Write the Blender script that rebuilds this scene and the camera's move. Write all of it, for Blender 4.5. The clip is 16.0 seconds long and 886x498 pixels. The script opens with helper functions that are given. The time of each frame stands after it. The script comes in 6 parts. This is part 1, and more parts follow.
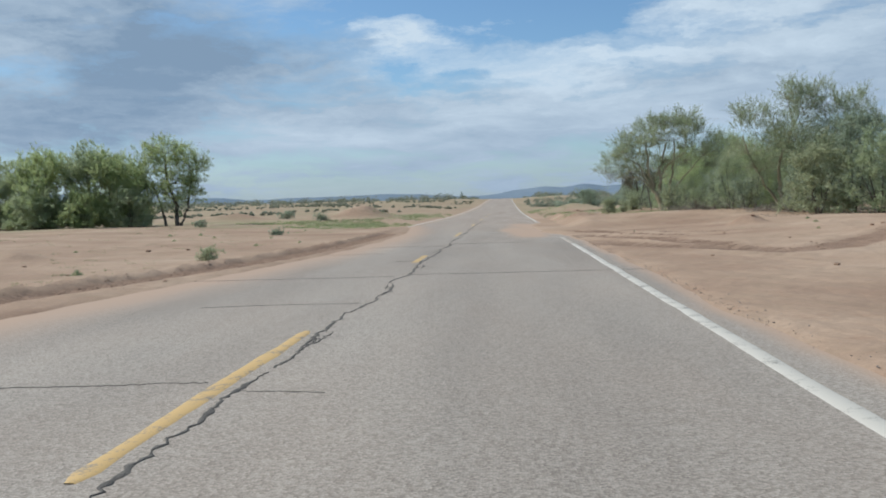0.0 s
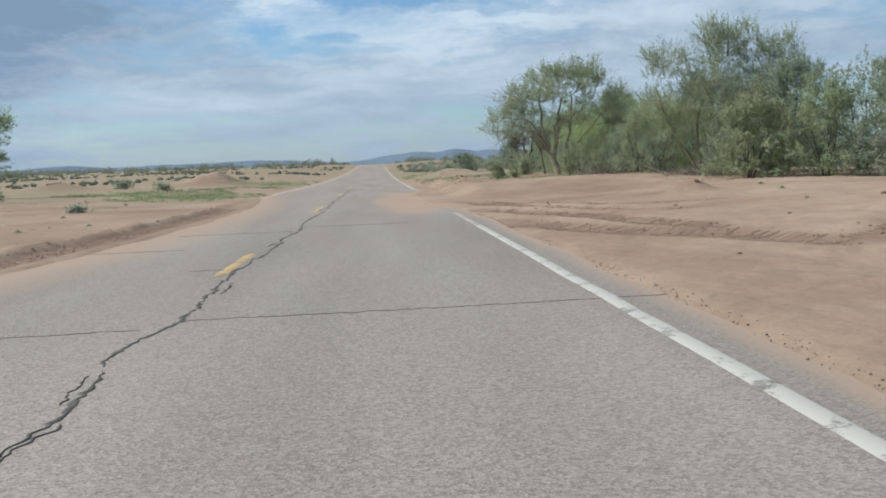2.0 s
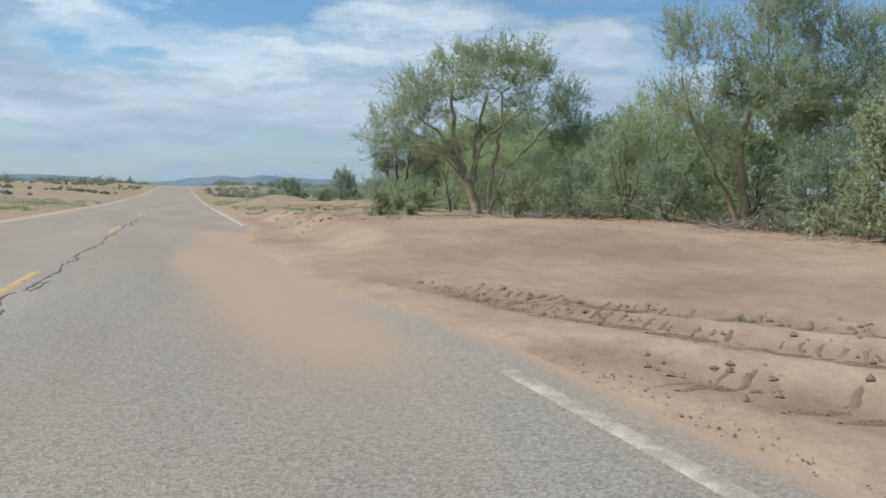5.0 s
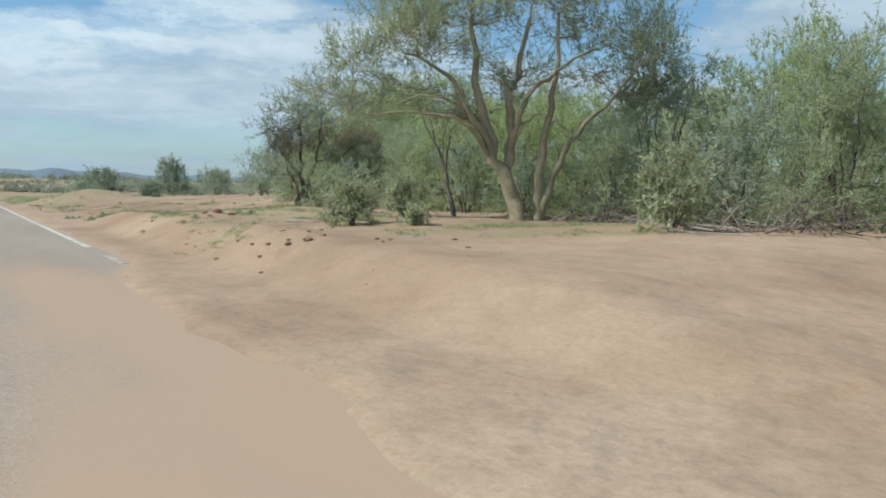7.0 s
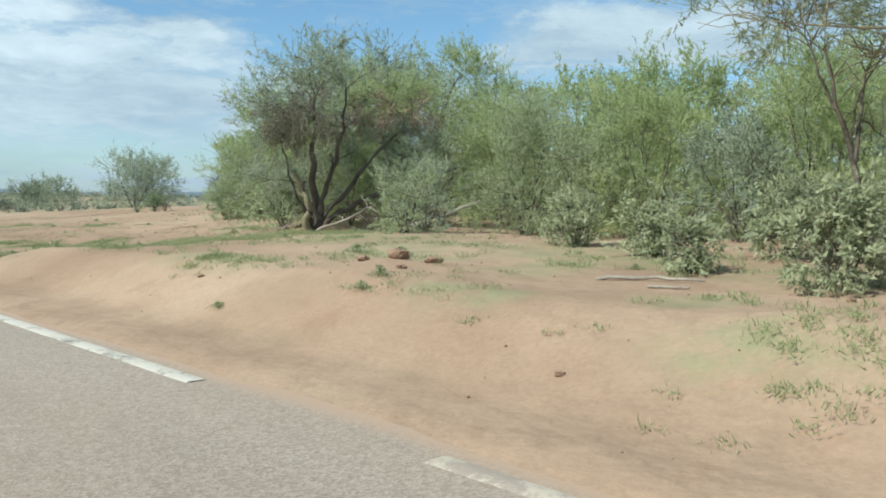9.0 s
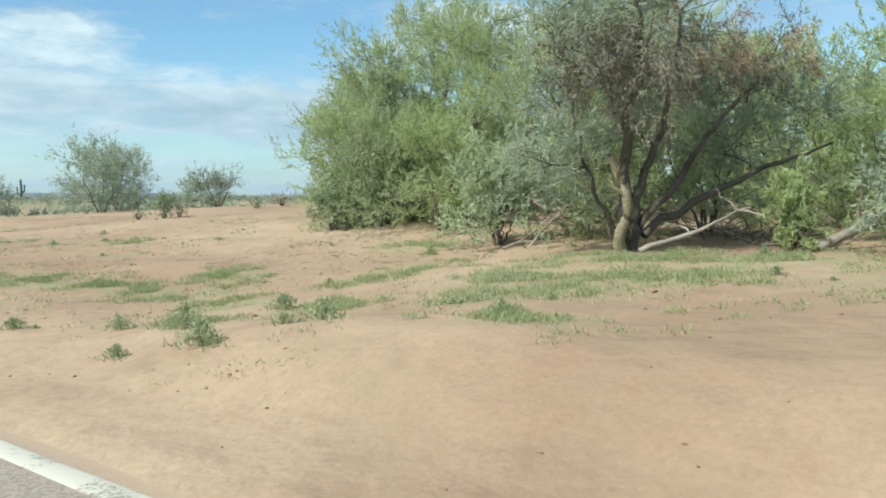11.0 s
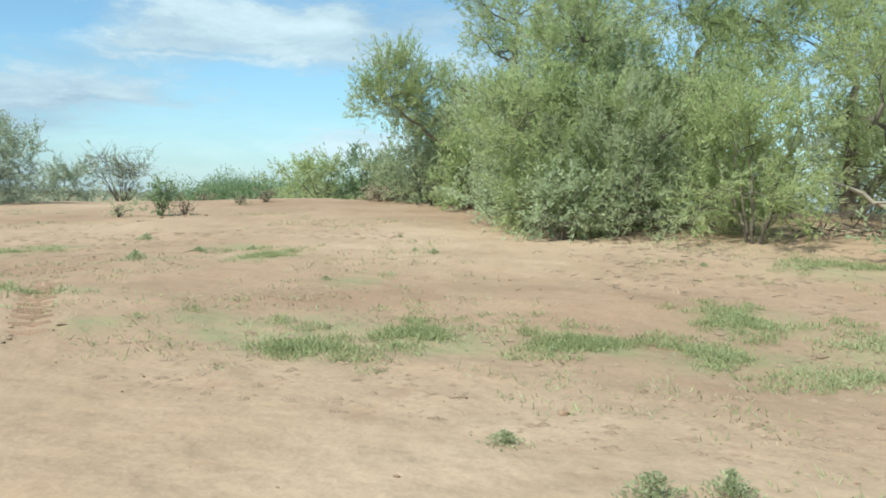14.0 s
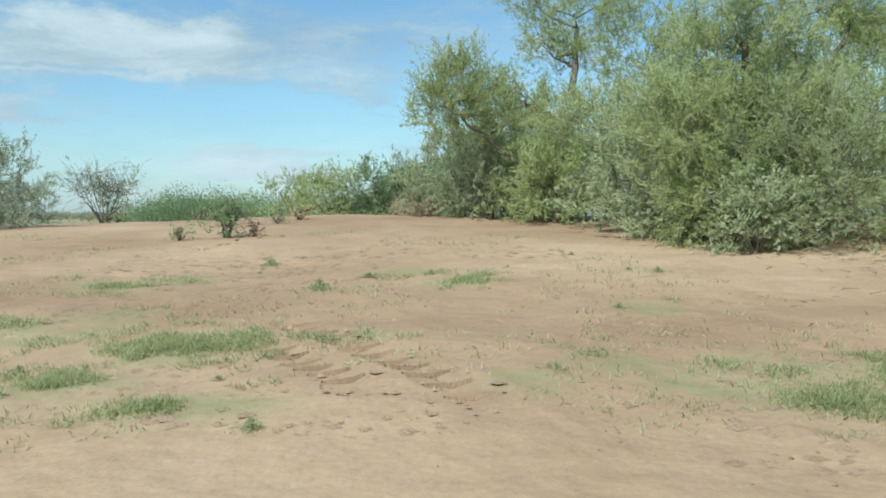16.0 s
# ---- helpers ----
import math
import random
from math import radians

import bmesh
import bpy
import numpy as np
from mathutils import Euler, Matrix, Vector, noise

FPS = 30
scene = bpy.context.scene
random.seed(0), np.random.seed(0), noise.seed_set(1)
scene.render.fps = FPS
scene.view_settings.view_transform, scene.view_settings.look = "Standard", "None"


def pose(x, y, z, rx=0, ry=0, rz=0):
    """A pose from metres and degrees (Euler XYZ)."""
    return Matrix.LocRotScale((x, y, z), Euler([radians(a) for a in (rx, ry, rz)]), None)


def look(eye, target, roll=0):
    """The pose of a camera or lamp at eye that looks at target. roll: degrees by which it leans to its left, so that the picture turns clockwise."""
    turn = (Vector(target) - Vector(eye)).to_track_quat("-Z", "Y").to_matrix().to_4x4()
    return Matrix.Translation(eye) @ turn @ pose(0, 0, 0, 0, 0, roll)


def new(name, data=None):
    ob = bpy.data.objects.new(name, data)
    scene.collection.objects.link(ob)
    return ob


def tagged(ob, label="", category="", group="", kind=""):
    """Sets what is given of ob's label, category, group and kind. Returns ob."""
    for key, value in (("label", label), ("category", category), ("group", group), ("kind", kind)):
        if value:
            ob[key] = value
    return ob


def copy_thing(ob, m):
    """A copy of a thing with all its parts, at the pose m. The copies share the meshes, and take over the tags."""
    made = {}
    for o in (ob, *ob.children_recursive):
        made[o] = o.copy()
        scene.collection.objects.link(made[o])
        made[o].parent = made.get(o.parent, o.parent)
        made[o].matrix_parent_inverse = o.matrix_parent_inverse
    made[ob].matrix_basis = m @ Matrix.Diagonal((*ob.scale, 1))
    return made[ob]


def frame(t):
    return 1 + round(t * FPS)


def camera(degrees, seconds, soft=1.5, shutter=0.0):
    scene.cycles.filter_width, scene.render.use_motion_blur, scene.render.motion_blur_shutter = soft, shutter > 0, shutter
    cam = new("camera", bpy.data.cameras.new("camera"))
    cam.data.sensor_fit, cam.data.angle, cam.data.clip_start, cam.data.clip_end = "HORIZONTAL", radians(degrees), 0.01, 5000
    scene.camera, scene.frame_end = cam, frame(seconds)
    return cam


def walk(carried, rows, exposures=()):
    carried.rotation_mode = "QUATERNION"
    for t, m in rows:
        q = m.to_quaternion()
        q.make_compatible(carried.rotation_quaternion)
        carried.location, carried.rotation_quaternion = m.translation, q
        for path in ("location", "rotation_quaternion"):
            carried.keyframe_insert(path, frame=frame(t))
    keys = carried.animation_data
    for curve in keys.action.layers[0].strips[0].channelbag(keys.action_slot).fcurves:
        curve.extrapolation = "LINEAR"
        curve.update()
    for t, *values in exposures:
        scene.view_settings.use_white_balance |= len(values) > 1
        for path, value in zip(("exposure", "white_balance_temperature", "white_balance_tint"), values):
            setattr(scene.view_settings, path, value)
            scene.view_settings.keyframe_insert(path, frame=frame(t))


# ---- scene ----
PATH = [
    (0, (0.167, -2.523, 1.114), (0.019, -0.531, 1.014), -1.6),
    (0.5, (0.139, -0.612, 1.118), (0.019, 1.38, 0.992), -1.7),
    (1, (0.125, 1.26, 1.096), (0.039, 3.253, 0.96), -0.9),
    (1.5, (0.111, 3.04, 1.105), (0.144, 5.032, 0.922), -1.9),
    (2, (0.113, 4.873, 1.096), (0.255, 6.859, 0.908), -2.1),
    (2.5, (0.088, 7.145, 1.084), (0.302, 9.125, 0.897), -1.4),
    (3, (0.102, 9.524, 1.065), (0.328, 11.507, 0.947), -0.4),
    (3.5, (0.085, 11.951, 1.07), (0.361, 13.928, 0.951), -0.3),
    (4, (0.09, 14.49, 1.056), (0.441, 16.455, 0.932), -0.7),
    (4.5, (0.037, 17.431, 1.051), (0.475, 19.379, 0.93), 0.1),
    (5, (0.031, 20.859, 1.032), (0.61, 22.77, 0.913), 1.2),
    (5.2, (0.000, 22.250, 1.040), (0.614, 24.150, 0.925), 1.3),
    (7.3, (-0.100, 34.900, 1.000), (0.901, 36.627, 0.871), 0.6),
    (7.5, (-0.189, 36.055, 0.967), (0.811, 37.783, 0.842), 0.3),
    (8, (-0.328, 38.962, 0.982), (0.687, 40.682, 0.894), -0.2),
    (8.5, (-0.46, 41.777, 1.007), (0.69, 43.411, 0.917), 0.4),
    (8.7, (-0.440, 42.880, 1.018), (0.800, 44.447, 0.924), 0.4),
    (10.8, (0.120, 53.300, 1.090), (1.677, 54.552, 0.987), 0.0),
    (11, (0.236, 54.127, 1.101), (1.77, 55.406, 0.996), -0.5),
    (11.5, (0.012, 55.943, 1.078), (1.604, 57.148, 0.967), -1.0),
    (12, (-0.05, 57.838, 1.047), (1.614, 58.942, 0.934), -0.1),
    (12.5, (-0.07, 59.463, 1.033), (1.642, 60.491, 0.919), 0.4),
    (13, (-0.105, 60.61, 1.024), (1.662, 61.54, 0.9), 0.8),
    (13.5, (-0.062, 61.771, 1.046), (1.747, 62.617, 0.941), 1.2),
    (14, (-0.027, 62.941, 1.058), (1.818, 63.707, 0.958), 0.9),
    (14.5, (-0.027, 64.036, 1.056), (1.847, 64.728, 0.96), 0.7),
    (15, (-0.013, 65.061, 1.075), (1.892, 65.667, 0.997), -1.3),
    (15.5, (-0.015, 65.933, 1.082), (1.902, 66.501, 1.013), -1.4),
    (16, (0.015, 66.821, 1.062), (1.945, 67.343, 0.994), -0.4),
]
cam = camera(54.2, 16.0, soft=1.85)
walk(cam, [(t, look(eye, target, roll)) for t, eye, target, roll in PATH],
     exposures=[(0, -0.36, 6020, 7), (5, -0.28, 6060, 5), (8, -0.12, 6150, 1), (11, 0.18, 6250, -3), (13, 0.18, 6250, -4), (14.2, 0.2, 6250, -4), (15.2, -0.03, 6250, -4), (16, 0.0, 6250, -4)])

# ---- light: a high sun on the far side of the road, broken cloud ----
SUN_ELEV, SUN_AZ = 45.0, -78.0      # azimuth in degrees from +y towards +x


def make_world():
    w = bpy.data.worlds.new("sky")
    scene.world = w
    w.use_nodes = True
    nt = w.node_tree
    nt.nodes.clear()
    N, L = nt.nodes.new, nt.links.new

    def math_node(op, a, b=None, clamp=False):
        n = N("ShaderNodeMath")
        n.operation, n.use_clamp = op, clamp
        for k, v in enumerate((a, b)):
            if v is None:
                continue
            if isinstance(v, (int, float)):
                n.inputs[k].default_value = v
            else:
                L(v, n.inputs[k])
        return n.outputs[0]

    out, mix = N("ShaderNodeOutputWorld"), N("ShaderNodeMixShader")
    sky = N("ShaderNodeTexSky")
    sky.sky_type, sky.sun_disc = "NISHITA", False
    sky.sun_elevation, sky.sun_rotation = radians(SUN_ELEV), radians(SUN_AZ)
    sky.dust_density, sky.ozone_density, sky.air_density = 0.6, 2.0, 1.0
    clear = N("ShaderNodeBackground")
    clear.inputs["Strength"].default_value = 0.135
    tint = N("ShaderNodeMix")
    tint.data_type, tint.blend_type = "RGBA", "MULTIPLY"
    tint.inputs["Factor"].default_value = 1.0
    L(sky.outputs[0], tint.inputs["A"])
    tint.inputs["B"].default_value = (0.86, 0.99, 1.06, 1)
    L(tint.outputs["Result"], clear.inputs["Color"])

    co, sep = N("ShaderNodeTexCoord"), N("ShaderNodeSeparateXYZ")
    L(co.outputs["Generated"], sep.inputs[0])
    x, y, z = sep.outputs
    up = math_node("MAXIMUM", z, 0.0)
    deck = math_node("ADD", up, 0.16)
    comb = N("ShaderNodeCombineXYZ")
    L(math_node("DIVIDE", x, deck), comb.inputs[0])
    L(math_node("DIVIDE", y, deck), comb.inputs[1])

    def cloud_noise(scale, detail, rough, distort, shift):
        m = N("ShaderNodeMapping")
        m.inputs["Location"].default_value = shift
        L(comb.outputs[0], m.inputs[0])
        n = N("ShaderNodeTexNoise")
        n.inputs["Scale"].default_value, n.inputs["Detail"].default_value = scale, detail
        n.inputs["Roughness"].default_value, n.inputs["Distortion"].default_value = rough, distort
        L(m.outputs[0], n.inputs[0])
        return n.outputs["Fac"]

    big = cloud_noise(0.85, 8, 0.56, 0.35, (3.1, 1.7, 0))
    fine = cloud_noise(3.0, 9, 0.6, 0.5, (0.3, 7.7, 2.0))

    # the larger clouds and gaps: bearing, elevation, half widths in degrees, more or less cover, lighter or darker
    def ragged(scale, shift, amount):
        m, n = N("ShaderNodeMapping"), N("ShaderNodeTexNoise")
        m.inputs["Location"].default_value = shift
        m.inputs["Scale"].default_value = (1, 1, 2.6)
        L(co.outputs["Generated"], m.inputs[0])
        L(m.outputs[0], n.inputs[0])
        n.inputs["Scale"].default_value, n.inputs["Detail"].default_value, n.inputs["Roughness"].default_value = scale, 8, 0.62
        return math_node("MULTIPLY", math_node("SUBTRACT", n.outputs["Fac"], 0.5), amount)

    bearing = math_node("ADD", math_node("MULTIPLY", math_node("ARCTAN2", x, y), 57.296), ragged(7.0, (1.3, 0.4, 2.2), 26.0))
    height = math_node("ADD", math_node("MULTIPLY", math_node("ARCSINE", z), 57.296), ragged(9.0, (5.1, 3.3, 0.7), 5.5))
    masses = [
        (3.3, 12.5, 6.5, 1.7, -2.2, 0.0), (-1.0, 13.8, 4.0, 1.2, -1.4, 0.0), (-6.0, 8.3, 4.0, 0.6, -1.3, 0.0), (-22.0, 10.5, 8.0, 3.4, 0.9, -0.36), (-27.0, 5.5, 8.0, 2.2, 0.6, -0.28),
        (-7.0, 10.9, 4.2, 1.6, 1.0, 0.75), (2.0, 8.9, 8.0, 0.9, 0.8, 0.4), (0.0, 5.0, 26.0, 2.2, 0.7, 0.02), (14.0, 11.5, 6.0, 1.6, 0.8, 0.3), (20.0, 9.3, 9.0, 1.6, 0.7, 0.25),
        (29.0, 10.2, 5.0, 0.8, 0.9, 0.22), (31.0, 12.4, 4.0, 0.9, -1.5, 0.0), (25.0, 12.1, 2.5, 0.6, -1.0, 0.0), (18.0, 3.2, 8.0, 1.5, -0.6, 0.0), (40.0, 10.3, 7.0, 2.0, -1.4, 0.0),
        (33.0, 6.0, 9.0, 2.0, 0.9, 0.08), (41.0, 6.0, 6.5, 0.9, 1.6, 0.16), (52.0, 5.5, 6.0, 3.0, -0.9, 0.0), (59.0, 11.0, 12.0, 2.0, 1.7, 0.16), (63.0, 3.5, 5.0, 1.2, 1.4, 0.4),
        (50.0, 6.7, 5.5, 0.7, 1.3, 0.1), (67.0, 6.8, 9.0, 1.5, -0.7, 0.0), (45.0, 9.0, 8.0, 0.7, 0.9, 0.1),
    ]
    streak_at, streak = N("ShaderNodeCombineXYZ"), N("ShaderNodeTexNoise")
    L(math_node("MULTIPLY", bearing, 0.07), streak_at.inputs[0])
    L(math_node("MULTIPLY", height, 0.62), streak_at.inputs[1])
    L(streak_at.outputs[0], streak.inputs[0])
    streak.inputs["Scale"].default_value, streak.inputs["Detail"].default_value, streak.inputs["Roughness"].default_value = 1.0, 7, 0.58
    more = math_node("MULTIPLY", math_node("SUBTRACT", streak.outputs["Fac"], 0.47), 1.9)
    lighter = math_node("MULTIPLY", math_node("SUBTRACT", streak.outputs["Fac"], 0.5), 0.35)
    for b, h, wb, wh, dc, dt in masses:
        u = math_node("DIVIDE", math_node("SUBTRACT", bearing, b), wb)
        v = math_node("DIVIDE", math_node("SUBTRACT", height, h), wh)
        g = math_node("EXPONENT", math_node("MULTIPLY", math_node("ADD", math_node("MULTIPLY", u, u), math_node("MULTIPLY", v, v)), -1.0))
        more = math_node("ADD", math_node("MULTIPLY", g, dc * 0.62), more)
        if dt:
            lighter = math_node("ADD", math_node("MULTIPLY", g, dt * 0.6), lighter)
    shade = cloud_noise(0.7, 6, 0.5, 0.3, (9.3, 4.1, 5.0))
    # cover: closed over the plain, opening towards +x
    amount = math_node("ADD", math_node("MULTIPLY", big, 0.72), math_node("MULTIPLY", fine, 0.28))
    bias = math_node("MULTIPLY", math_node("MAXIMUM", math_node("SUBTRACT", x, 0.35), 0.0), -0.17)
    cover = math_node("MULTIPLY", math_node("ADD", math_node("ADD", amount, bias), -0.37), 4.2)
    cover = math_node("ADD", cover, more, True)
    haze = math_node("POWER", math_node("SUBTRACT", 1.0, math_node("MINIMUM", math_node("MULTIPLY", up, 6.0), 1.0)), 1.7)
    cover = math_node("MAXIMUM", cover, math_node("MULTIPLY", haze, 0.75))
    ramp = N("ShaderNodeValToRGB")
    e = ramp.color_ramp.elements
    e[0].position, e[0].color = 0.28, (0.305, 0.415, 0.555, 1)
    e[1].position, e[1].color = 0.70, (0.80, 0.905, 1.0, 1)
    tone = math_node("ADD", math_node("MULTIPLY", shade, 0.6), math_node("MULTIPLY", fine, 0.4))
    L(math_node("ADD", math_node("ADD", tone, lighter), math_node("MULTIPLY", math_node("MAXIMUM", math_node("SUBTRACT", x, 0.35), 0.0), -0.2)), ramp.inputs[0])
    low = N("ShaderNodeMix")
    low.data_type = "RGBA"
    L(math_node("MULTIPLY", haze, 0.75), low.inputs["Factor"])
    L(ramp.outputs[0], low.inputs["A"])
    low.inputs["B"].default_value = (0.42, 0.52, 0.66, 1)
    cloud = N("ShaderNodeBackground")
    cloud.inputs["Strength"].default_value = 1.0
    L(low.outputs["Result"], cloud.inputs["Color"])
    L(cover, mix.inputs[0])
    L(clear.outputs[0], mix.inputs[1])
    L(cloud.outputs[0], mix.inputs[2])
    L(mix.outputs[0], out.inputs[0])


make_world()
sun = new("sun", bpy.data.lights.new("sun", "SUN"))
sun.data.energy, sun.data.angle, sun.data.color = 5.0, radians(1.5), (1.0, 0.95, 0.87)
_a, _e = radians(SUN_AZ), radians(SUN_ELEV)
sun.matrix_world = look((60 * math.sin(_a) * math.cos(_e), 60 * math.cos(_a) * math.cos(_e), 60 * math.sin(_e)), (0, 0, 0))


# ---- materials ----
def rgb(c):
    return (c[0], c[1], c[2], 1.0)


def material(name, low, high, scale=4.0, rough=0.85, bump=0.0, bump_scale=40.0, fine=0.35, spec=0.25, island=0.0, translucent=0.0, metal=0.0, warm=None):
    """Two noises of different size vary the colour from low to high; a third gives relief; island: variation from piece to piece."""
    m = bpy.data.materials.new(name)
    m.use_nodes = True
    nt = m.node_tree
    N, L = nt.nodes.new, nt.links.new
    p = nt.nodes["Principled BSDF"]
    geo = N("ShaderNodeNewGeometry")
    a, b = N("ShaderNodeTexNoise"), N("ShaderNodeTexNoise")
    for n, s, d in ((a, scale, 5), (b, scale * 11, 4)):
        n.inputs["Scale"].default_value, n.inputs["Detail"].default_value = s, d
        L(geo.outputs["Position"], n.inputs[0])
    add = N("ShaderNodeMath")
    add.operation = "MULTIPLY_ADD"
    L(b.outputs["Fac"], add.inputs[0])
    add.inputs[1].default_value = fine
    mul = N("ShaderNodeMath")
    mul.operation = "MULTIPLY"
    L(a.outputs["Fac"], mul.inputs[0])
    mul.inputs[1].default_value = 1 - fine
    L(mul.outputs[0], add.inputs[2])
    fac = add.outputs[0]
    if island:
        isl = N("ShaderNodeMath")
        isl.operation = "MULTIPLY_ADD"
        L(geo.outputs["Random Per Island"], isl.inputs[0])
        isl.inputs[1].default_value = island
        off = N("ShaderNodeMath")
        off.operation = "SUBTRACT"
        L(fac, off.inputs[0])
        off.inputs[1].default_value = island / 2
        L(off.outputs[0], isl.inputs[2])
        fac = isl.outputs[0]
    ramp = N("ShaderNodeValToRGB")
    e = ramp.color_ramp.elements
    e[0].position, e[0].color = 0.32, rgb(low)
    e[1].position, e[1].color = 0.68, rgb(high)
    if warm:
        k = e.new(0.5)
        k.color = rgb(warm)
    L(fac, ramp.inputs[0])
    L(ramp.outputs[0], p.inputs["Base Color"])
    p.inputs["Roughness"].default_value = rough
    p.inputs["Metallic"].default_value = metal
    p.inputs["Specular IOR Level"].default_value = spec
    if bump:
        c, bp = N("ShaderNodeTexNoise"), N("ShaderNodeBump")
        c.inputs["Scale"].default_value, c.inputs["Detail"].default_value = bump_scale, 6
        L(geo.outputs["Position"], c.inputs[0])
        bp.inputs["Strength"].default_value, bp.inputs["Distance"].default_value = bump, 0.03
        L(c.outputs["Fac"], bp.inputs["Height"])
        L(bp.outputs[0], p.inputs["Normal"])
    if translucent:
        t, mx = N("ShaderNodeBsdfTranslucent"), N("ShaderNodeMixShader")
        L(ramp.outputs[0], t.inputs["Color"])
        mx.inputs[0].default_value = translucent
        L(p.outputs[0], mx.inputs[1])
        L(t.outputs[0], mx.inputs[2])
        L(mx.outputs[0], nt.nodes["Material Output"].inputs[0])
    return m


M_LEAF_PALE = material("leaf_pale", (0.285, 0.33, 0.19), (0.485, 0.54, 0.345), 1.1, 0.6, island=0.35, translucent=0.58)
M_LEAF_GREY = material("leaf_grey_green", (0.245, 0.288, 0.2), (0.44, 0.495, 0.365), 1.1, 0.65, island=0.35, translucent=0.48)
M_LEAF_FRESH = material("leaf_fresh", (0.305, 0.37, 0.165), (0.525, 0.585, 0.31), 1.1, 0.6, island=0.35, translucent=0.58)
M_LEAF_DEEP = material("leaf_deep", (0.15, 0.215, 0.11), (0.30, 0.385, 0.21), 1.1, 0.6, island=0.35, translucent=0.48)
M_LEAF_BROAD = material("leaf_broad", (0.27, 0.30, 0.175), (0.48, 0.505, 0.32), 1.4, 0.5, island=0.5, translucent=0.45)
M_LEAF_MINT = material("leaf_mint", (0.30, 0.355, 0.205), (0.51, 0.575, 0.38), 1.1, 0.6, island=0.45, translucent=0.5)
M_DRY = material("dry_twig", (0.205, 0.155, 0.11), (0.40, 0.31, 0.22), 2.0, 0.8, island=0.5)
M_MISTLE = material("mistletoe_twig", (0.13, 0.118, 0.085), (0.285, 0.26, 0.185), 2.0, 0.8, island=0.5)
M_TWIG = material("young_twig", (0.24, 0.225, 0.15), (0.44, 0.42, 0.30), 2.0, 0.8, island=0.5)
M_BARK = material("bark", (0.085, 0.070, 0.055), (0.24, 0.205, 0.165), 3.0, 0.9, bump=0.8, bump_scale=30)
M_BARK_PALE = material("bark_pale", (0.20, 0.17, 0.105), (0.42, 0.37, 0.255), 3.0, 0.9, bump=0.8, bump_scale=30)
M_BARK_DARK = material("bark_dark", (0.062, 0.052, 0.043), (0.17, 0.145, 0.118), 3.0, 0.9, bump=0.8, bump_scale=30)
M_WOOD_GREY = material("dead_wood", (0.20, 0.17, 0.14), (0.42, 0.37, 0.31), 3.0, 0.85, bump=0.6, bump_scale=40)
M_GRASS = material("grass", (0.23, 0.26, 0.12), (0.41, 0.44, 0.24), 0.9, 0.6, island=0.5, translucent=0.45)
M_GRASS_DRY = material("grass_dry", (0.24, 0.26, 0.13), (0.41, 0.42, 0.25), 0.9, 0.7, island=0.6, translucent=0.3)
M_WEED = material("weed_leaf", (0.27, 0.31, 0.17), (0.47, 0.50, 0.31), 1.5, 0.6, island=0.5, translucent=0.45)
# scrub on the plain: grey-green, paled to carry distance haze in its colour
M_SCRUB = material("hazed_scrub_leaf", (0.19, 0.205, 0.15), (0.32, 0.335, 0.25), 0.05, 0.7, island=0.5, translucent=0.4)
M_CLOD = material("clod", (0.225, 0.14, 0.095), (0.385, 0.262, 0.178), 5.0, 0.95, bump=0.8, bump_scale=45)
M_CACTUS = material("cactus_skin", (0.075, 0.105, 0.06), (0.13, 0.17, 0.10), 2.0, 0.7)
# hills: the blue-grey is air haze put into the base colour
M_HILL = material("hazed_hill", (0.155, 0.20, 0.245), (0.205, 0.25, 0.295), 0.004, 1.0, spec=0.0)
M_GRAVEL = material("gravel", (0.17, 0.14, 0.118), (0.34, 0.28, 0.23), 6.0, 0.95, island=0.4)
M_CRACK = material("crack", (0.065, 0.058, 0.052), (0.155, 0.138, 0.119), 6.0, 0.95, bump=0.5)
M_CRUST = material("sand_crust", (0.258, 0.176, 0.120), (0.396, 0.288, 0.206), 3.0, 0.95, bump=0.6, bump_scale=60)
M_TREAD = material("loose_soil", (0.20, 0.13, 0.09), (0.33, 0.222, 0.155), 3.0, 0.95, bump=0.6, bump_scale=60)


